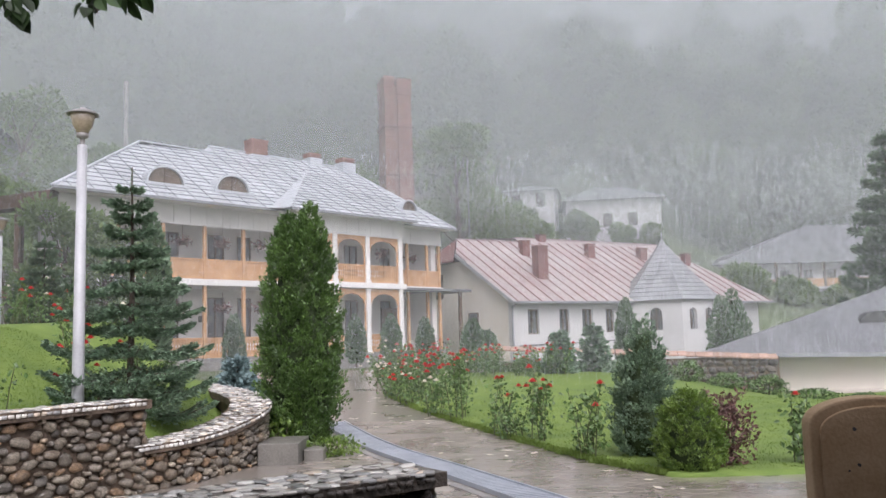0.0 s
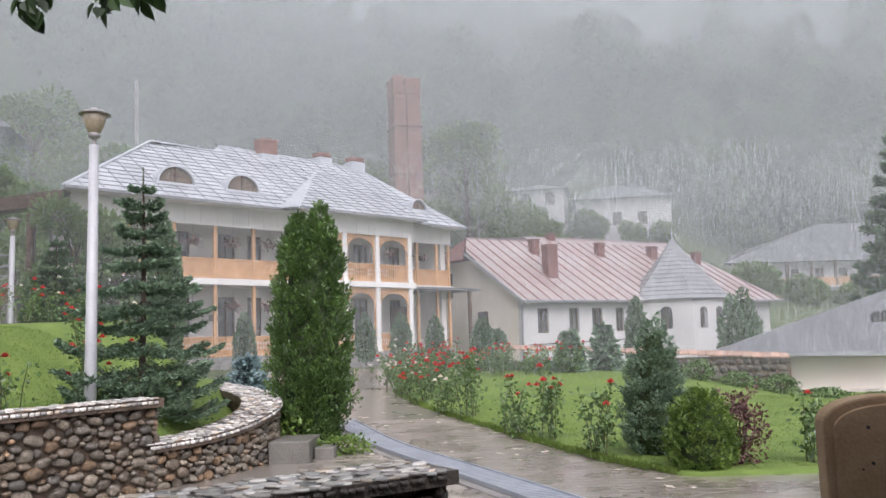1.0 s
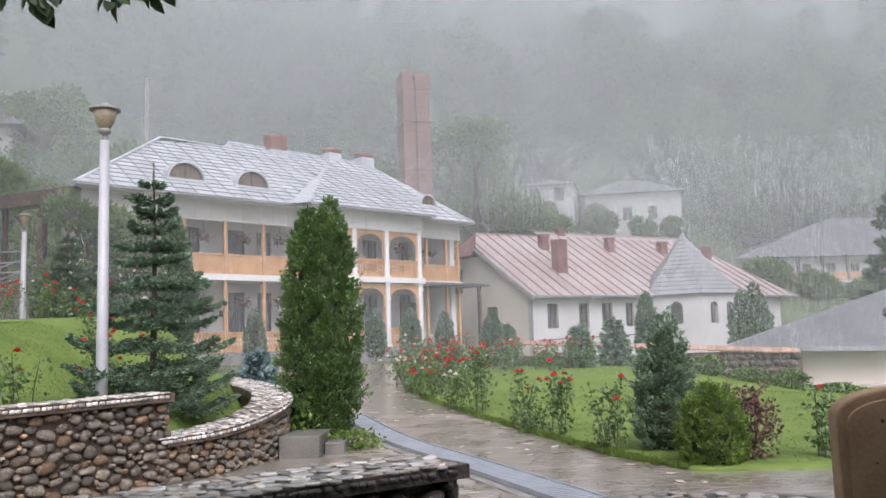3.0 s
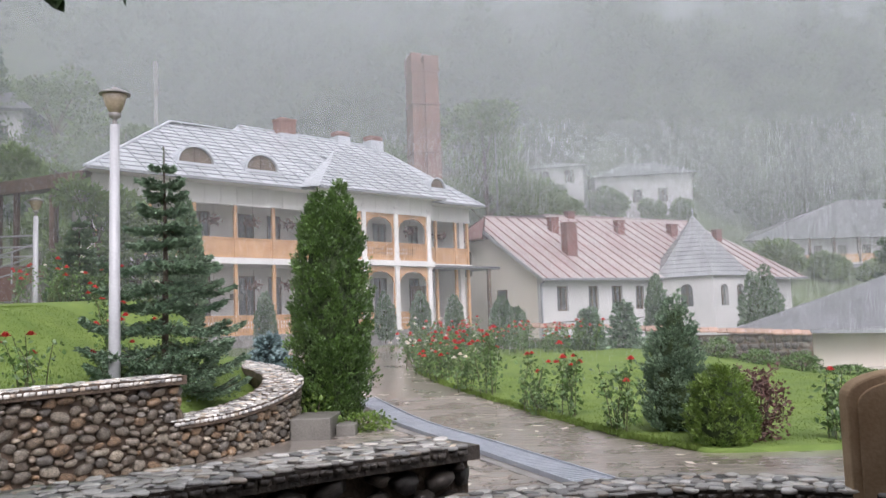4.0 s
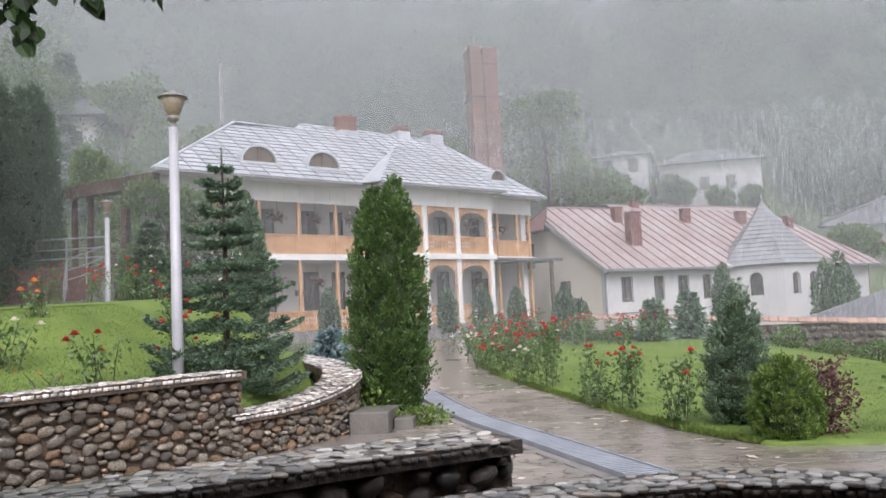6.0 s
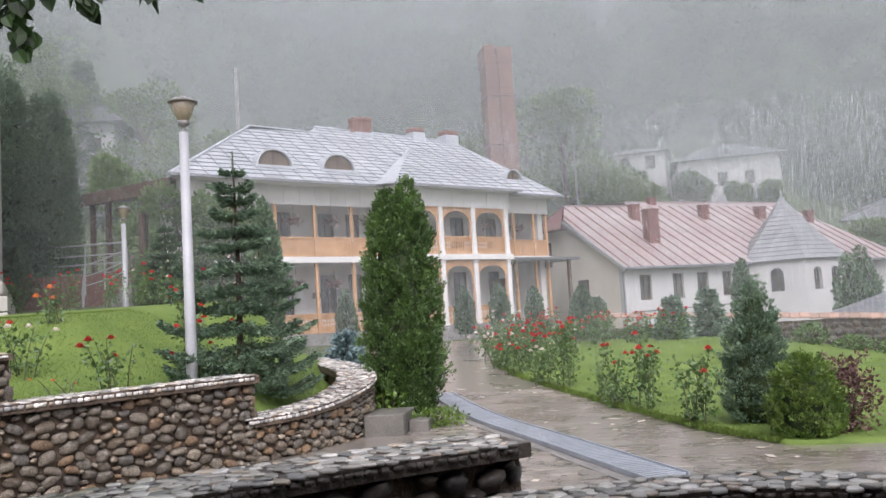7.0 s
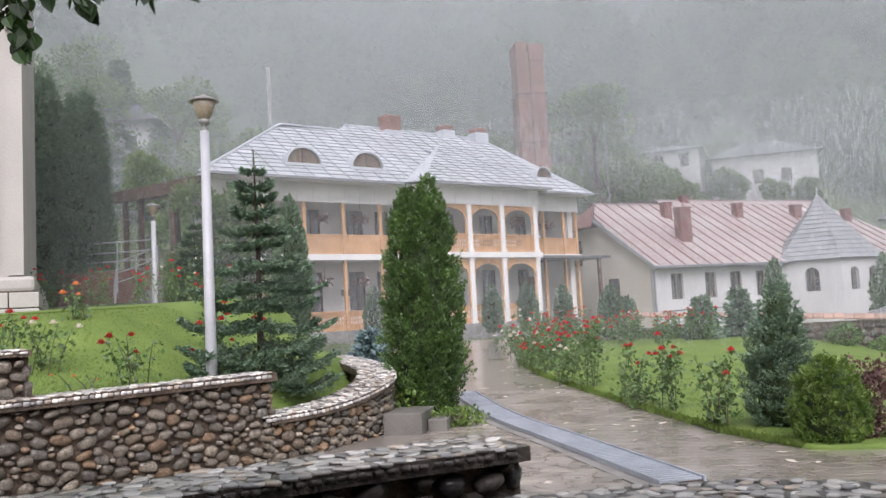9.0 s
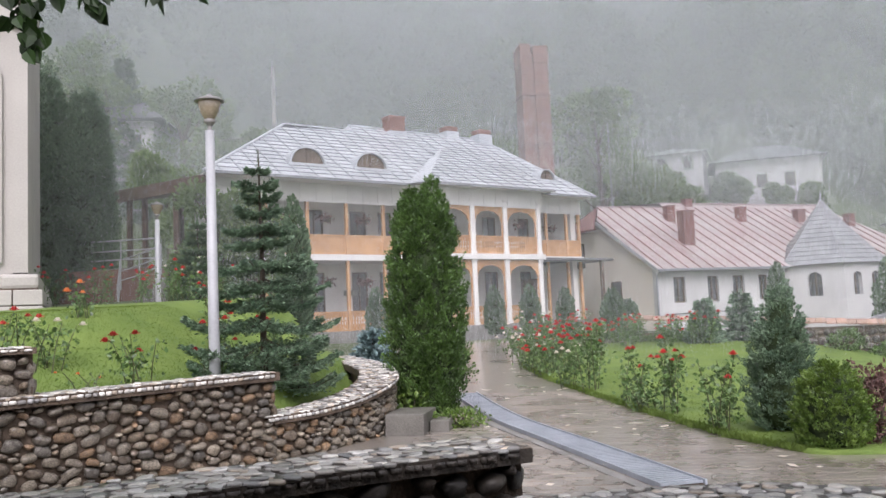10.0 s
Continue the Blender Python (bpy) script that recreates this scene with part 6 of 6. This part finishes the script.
# woods on the slope
woods = Build()
rs = np.random.RandomState(7)
for i in range(330):
    y = 85 + 155 * (i / 330) ** 1.15
    x = rs.uniform(-0.75, 0.8) * y - 5
    z, h, r = H(x, y), rs.uniform(8, 14), rs.uniform(2.6, 4.2)
    n = 1200
    d = rs.normal(size=(n, 3))
    d /= np.linalg.norm(d, axis=1)[:, None]
    lobe = rs.normal(size=(7, 3)) * np.array([0.55, 0.55, 0.45])
    c = lobe[rs.randint(0, 7, n)]
    pts = (c + d * 0.5) * np.array([r, r, h * 0.42]) + np.array([x, y, z + h * 0.55])
    woods.leaves(pts, 0.6, d + np.array([0, 0, 0.25]))
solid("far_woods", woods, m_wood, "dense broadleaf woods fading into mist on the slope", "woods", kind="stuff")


# ---- mist drifting over the slope ----
def mist_bank(y, density, x0, x1, z0, z1, fade=0.0):
    b = Build()
    nx, nz = 24, 6
    for j in range(nz + 1):
        for i in range(nx + 1):
            x = x0 + (x1 - x0) * i / nx
            b.v.append((x, y + 2.5 * math.sin(x * 0.06 + y), z0 + (z1 - z0) * j / nz))
    for j in range(nz):
        for i in range(nx):
            q = j * (nx + 1) + i
            b.f.append((q, q + 1, q + nx + 2, q + nx + 1))
    solid("mist_bank", b, mist("rain_mist", density, z0 + (0 if fade else 8), z0 + (fade or 45), 0.0 if fade else 0.85, 1.0 if fade else 1.2), "thin veil of drifting rain mist over the slope", "mist", kind="stuff", smooth=True)


mist_bank(18.9, 0.04, -40, 45, -1.5, 40, 4)
mist_bank(24.9, 0.09, -45, 50, -1.5, 45, 4)
mist_bank(56.3, 0.24, -80, 85, 8.2, 80, 4)
mist_bank(63.5, 0.2, -85, 90, -2, 80, 5)
mist_bank(80, 0.22, -95, 105, 4, 85)
mist_bank(106, 0.24, -110, 130, 12, 110)
mist_bank(136, 0.3, -140, 160, 22, 130)
mist_bank(172, 0.62, -180, 200, 30, 190)


# ---- falling rain ----
def rain(label, n, y0, y1, top, width, length, seed):
    """Thin slanting streaks of falling rain between two distances."""
    r = np.random.RandomState(seed)
    y = r.uniform(y0, y1, n)
    x = r.uniform(-0.78, 0.66, n) * y
    z = r.beta(1.0, 1.5, n) * top * y / y1 + 0.3
    a = r.uniform(-0.7, 0.7, n)
    w = width * r.uniform(0.6, 1.4, n) * y / y1
    ln = length * r.uniform(0.6, 1.4, n)
    sx, sy = np.cos(a) * w / 2, np.sin(a) * w / 2
    lean = ln * 0.045
    v = np.stack([np.stack([x - sx, y - sy, z], 1), np.stack([x + sx, y + sy, z], 1), np.stack([x + sx + lean, y + sy, z + ln], 1), np.stack([x - sx + lean, y - sy, z + ln], 1)], 1).reshape(-1, 3)
    me = bpy.data.meshes.new("rain")
    me.vertices.add(4 * n)
    me.vertices.foreach_set("co", v.ravel())
    me.loops.add(4 * n)
    me.loops.foreach_set("vertex_index", np.arange(4 * n))
    me.polygons.add(n)
    me.polygons.foreach_set("loop_start", np.arange(n) * 4)
    me.update(calc_edges=True)
    me.materials.append(m_rain)
    tagged(new("rain", me), label, "rain", kind="stuff")


m_rain, n_, l_, p_ = nodes_of("rain_streak")
p_.inputs["Base Color"].default_value = (0.74, 0.77, 0.79, 1)
p_.inputs["Roughness"].default_value = 0.4
tr_ = n_.new("ShaderNodeBsdfTranslucent")
tr_.inputs["Color"].default_value = (0.74, 0.77, 0.79, 1)
mx_ = n_.new("ShaderNodeMixShader")
l_.new(p_.outputs[0], mx_.inputs[1])
l_.new(tr_.outputs[0], mx_.inputs[2])
l_.new(mx_.outputs[0], n_["Material Output"].inputs["Surface"])
rain("fine slanting rain in front of the houses", 100000, 20, 29, 8.5, 0.0008, 0.2, 3)
rain("grey curtain of rain before the hillside houses", 170000, 44, 54, 14, 0.0013, 0.4, 5)

# grass blades
def blades(name, label, n, spot, seed, size):
    r = random.Random(seed)
    pts = []
    while len(pts) < n:
        p = spot(r)
        if p:
            pts.append(p)
    b = Build().leaves(pts, size, [(0, 0, 1)] * n, aspect=3.0)
    solid(name, b, m_blade, label, "grass", kind="stuff")


def near_lawn(r):
    y = 9.5 + 10 * r.random() ** 1.5
    x = lawn_edge(y) + 0.05 + 9 * r.random()
    return (x, y, H(x, y) + 0.03) if on_lawn(x, y) and y > 9.6 + 0.16 * max(0, x - 3.2) else None


def raised(r):
    x, y = r.uniform(-10, -2.7), 6.0 + 8 * r.random() ** 1.2
    return (x, y, terrace(x, y) - 0.005) if on_terrace(x, y) else None


blades("grass", "short wet blades of lawn grass", 40000, near_lawn, 1, 0.011)


def lawn_rim(r):
    y = 9.7 + 12 * r.random() ** 1.4
    x = lawn_edge(y) + r.gauss(0.03, 0.05)
    return (x, y, H(x, y) + 0.01)


blades("grass", "longer ragged grass along the path", 5000, lawn_rim, 3, 0.022)
blades("grass", "short wet grass on the raised mound", 60000, raised, 2, 0.008)

# leafy branch hanging into the view overhead
br = thing("linden_branch", "overhanging leafy branch with broad dark green leaves", "branch")
sb = Build()
rnd = random.Random(12)
clusters = [((-2.02, 3.9, 3.5), (-2.06, 3.9, 3.25), 24), ((-1.7, 3.9, 3.48), (-1.66, 3.9, 3.26), 14), ((-1.48, 3.9, 3.48), (-1.5, 3.9, 3.33), 8), ((-2.55, 3.9, 3.5), (-2.4, 3.9, 3.08), 44), ((-2.3, 3.9, 3.48), (-2.32, 3.9, 3.36), 6)]
part("bough", Build().tube([(-3.4, 3.8, 3.5), (-2.2, 3.9, 3.44), (-1.3, 3.95, 3.42)], [0.03, 0.02, 0.008], 7), m_bark, br)


def linden_leaf(b, c, d, r, n):
    d, n = Vector(d).normalized(), Vector(n).normalized()
    s = d.cross(n).normalized()
    n = s.cross(d)
    o = [(0, 0), (0.42, 0.12), (0.55, 0.42), (0.42, 0.8), (0.0, 1.25), (-0.42, 0.8), (-0.55, 0.42), (-0.42, 0.12)]
    vs = [Vector(c) + (s * x + d * y + n * (abs(x) * 0.3 - 0.15 * y * y)) * r for x, y in o]
    b.add(vs, [(0, 1, 2, 3, 4), (0, 4, 5, 6, 7)])


for p, q, n in clusters:
    p, q = Vector(p), Vector(q)
    part("twig", Build().tube([p, q], [0.006, 0.003], 5), m_bark, br)
    for k in range(n):
        f = (k + 1) / n
        c = p.lerp(q, f) + Vector((rnd.gauss(0, 0.035), rnd.gauss(0, 0.04), rnd.gauss(0, 0.015)))
        lf = Build()
        linden_leaf(lf, c, (rnd.gauss(0, 0.5), rnd.gauss(0, 0.3), -0.9), rnd.uniform(0.05, 0.095), (rnd.gauss(0, 0.7), -0.8, rnd.gauss(0.3, 0.5)))
        part("leaf", lf, m_linden, br)

# ---- paving stones: the nearest ones singly, the rest joined ----
rnd = random.Random(77)
rest, smooth_rest, singles = Build(), Build(), 0
court = thing("paving", "irregular wet flat paving stones of the court", "paving", kind="structure")
cell = 0.21
jit = {}


def corner(i, j):
    if (i, j) not in jit:
        jit[(i, j)] = (rnd.uniform(-0.3, 0.3) * cell, rnd.uniform(-0.25, 0.25) * cell)
    x, y = jit[(i, j)]
    return Vector((-3.2 + (i + 0.5 * (j % 2)) * cell * 1.25 + x, 5.2 + j * cell * 0.85 + y))


for j in range(64):
    for i in range(38):
        q = [corner(i, j), corner(i + 1, j), corner(i + 1, j + 1), corner(i, j + 1)]
        c = sum(q, Vector((0, 0))) / 4
        if c.x > lawn_edge(c.y) - 0.12 and c.y > 9.2 or c.y > 17:
            continue
        if abs(c.x - float(np.interp(c.y, [p[1] for p in GP], [p[0] for p in GP]))) < 0.42 and c.y > 7.9:
            continue
        if c.x < -2.2 and c.y > 9.3:
            continue
        worn = c.y > 7.7 and c.x > float(np.interp(c.y, [p[1] for p in GP], [p[0] for p in GP]))
        z = H(c.x, c.y) + (rnd.uniform(0.003, 0.006) if worn else rnd.uniform(0.004, 0.016))
        o = []
        for a in range(4):
            for f in (0.2, 0.8):
                o.append(c + (q[a].lerp(q[(a + 1) % 4], f) - c) * rnd.uniform(0.88, 0.95))
        vs = [(p.x, p.y, z + rnd.uniform(-0.002, 0.002)) for p in o] + [(c.x + (p.x - c.x) * 1.05, c.y + (p.y - c.y) * 1.05, z - 0.03) for p in o]
        fs = [tuple(range(8))] + [(a, a + 8, (a + 1) % 8 + 8, (a + 1) % 8) for a in range(8)]
        if worn:
            smooth_rest.add(vs, fs)
        elif singles < 300 and 7.4 < c.y < 11 and -1.6 < c.x < 2.6:
            part("paving_stone", Build().add(vs, fs), m_paver_o, court)
            singles += 1
        else:
            rest.add(vs, fs)
part("paving_worn", smooth_rest, m_paver_s, court, "worn wet stones of the path", kind="stuff")
part("paving_rest", rest, m_paver, court, "further paving stones", kind="stuff")
fall = Build()
for k in range(60):
    y = rnd.uniform(8, 22)
    x = rnd.uniform(max(-2.0, lawn_edge(y) - 3.2), lawn_edge(y) - 0.1)
    z = H(x, y) + 0.022
    a, w, h = rnd.uniform(0, 6.28), rnd.uniform(0.025, 0.06), rnd.uniform(0.05, 0.13)
    d, e = Vector((math.cos(a), math.sin(a), 0)), Vector((-math.sin(a), math.cos(a), 0))
    c = Vector((x, y, z))
    fall.add([c - d * h, c - d * h * 0.3 + e * w, c + d * h, c + d * h * 0.2 - e * w], [(0, 1, 2, 3)])
solid("fallen_petals", fall, m_pale, "pale wet petals and leaves scattered on the paving", "petals", kind="stuff")
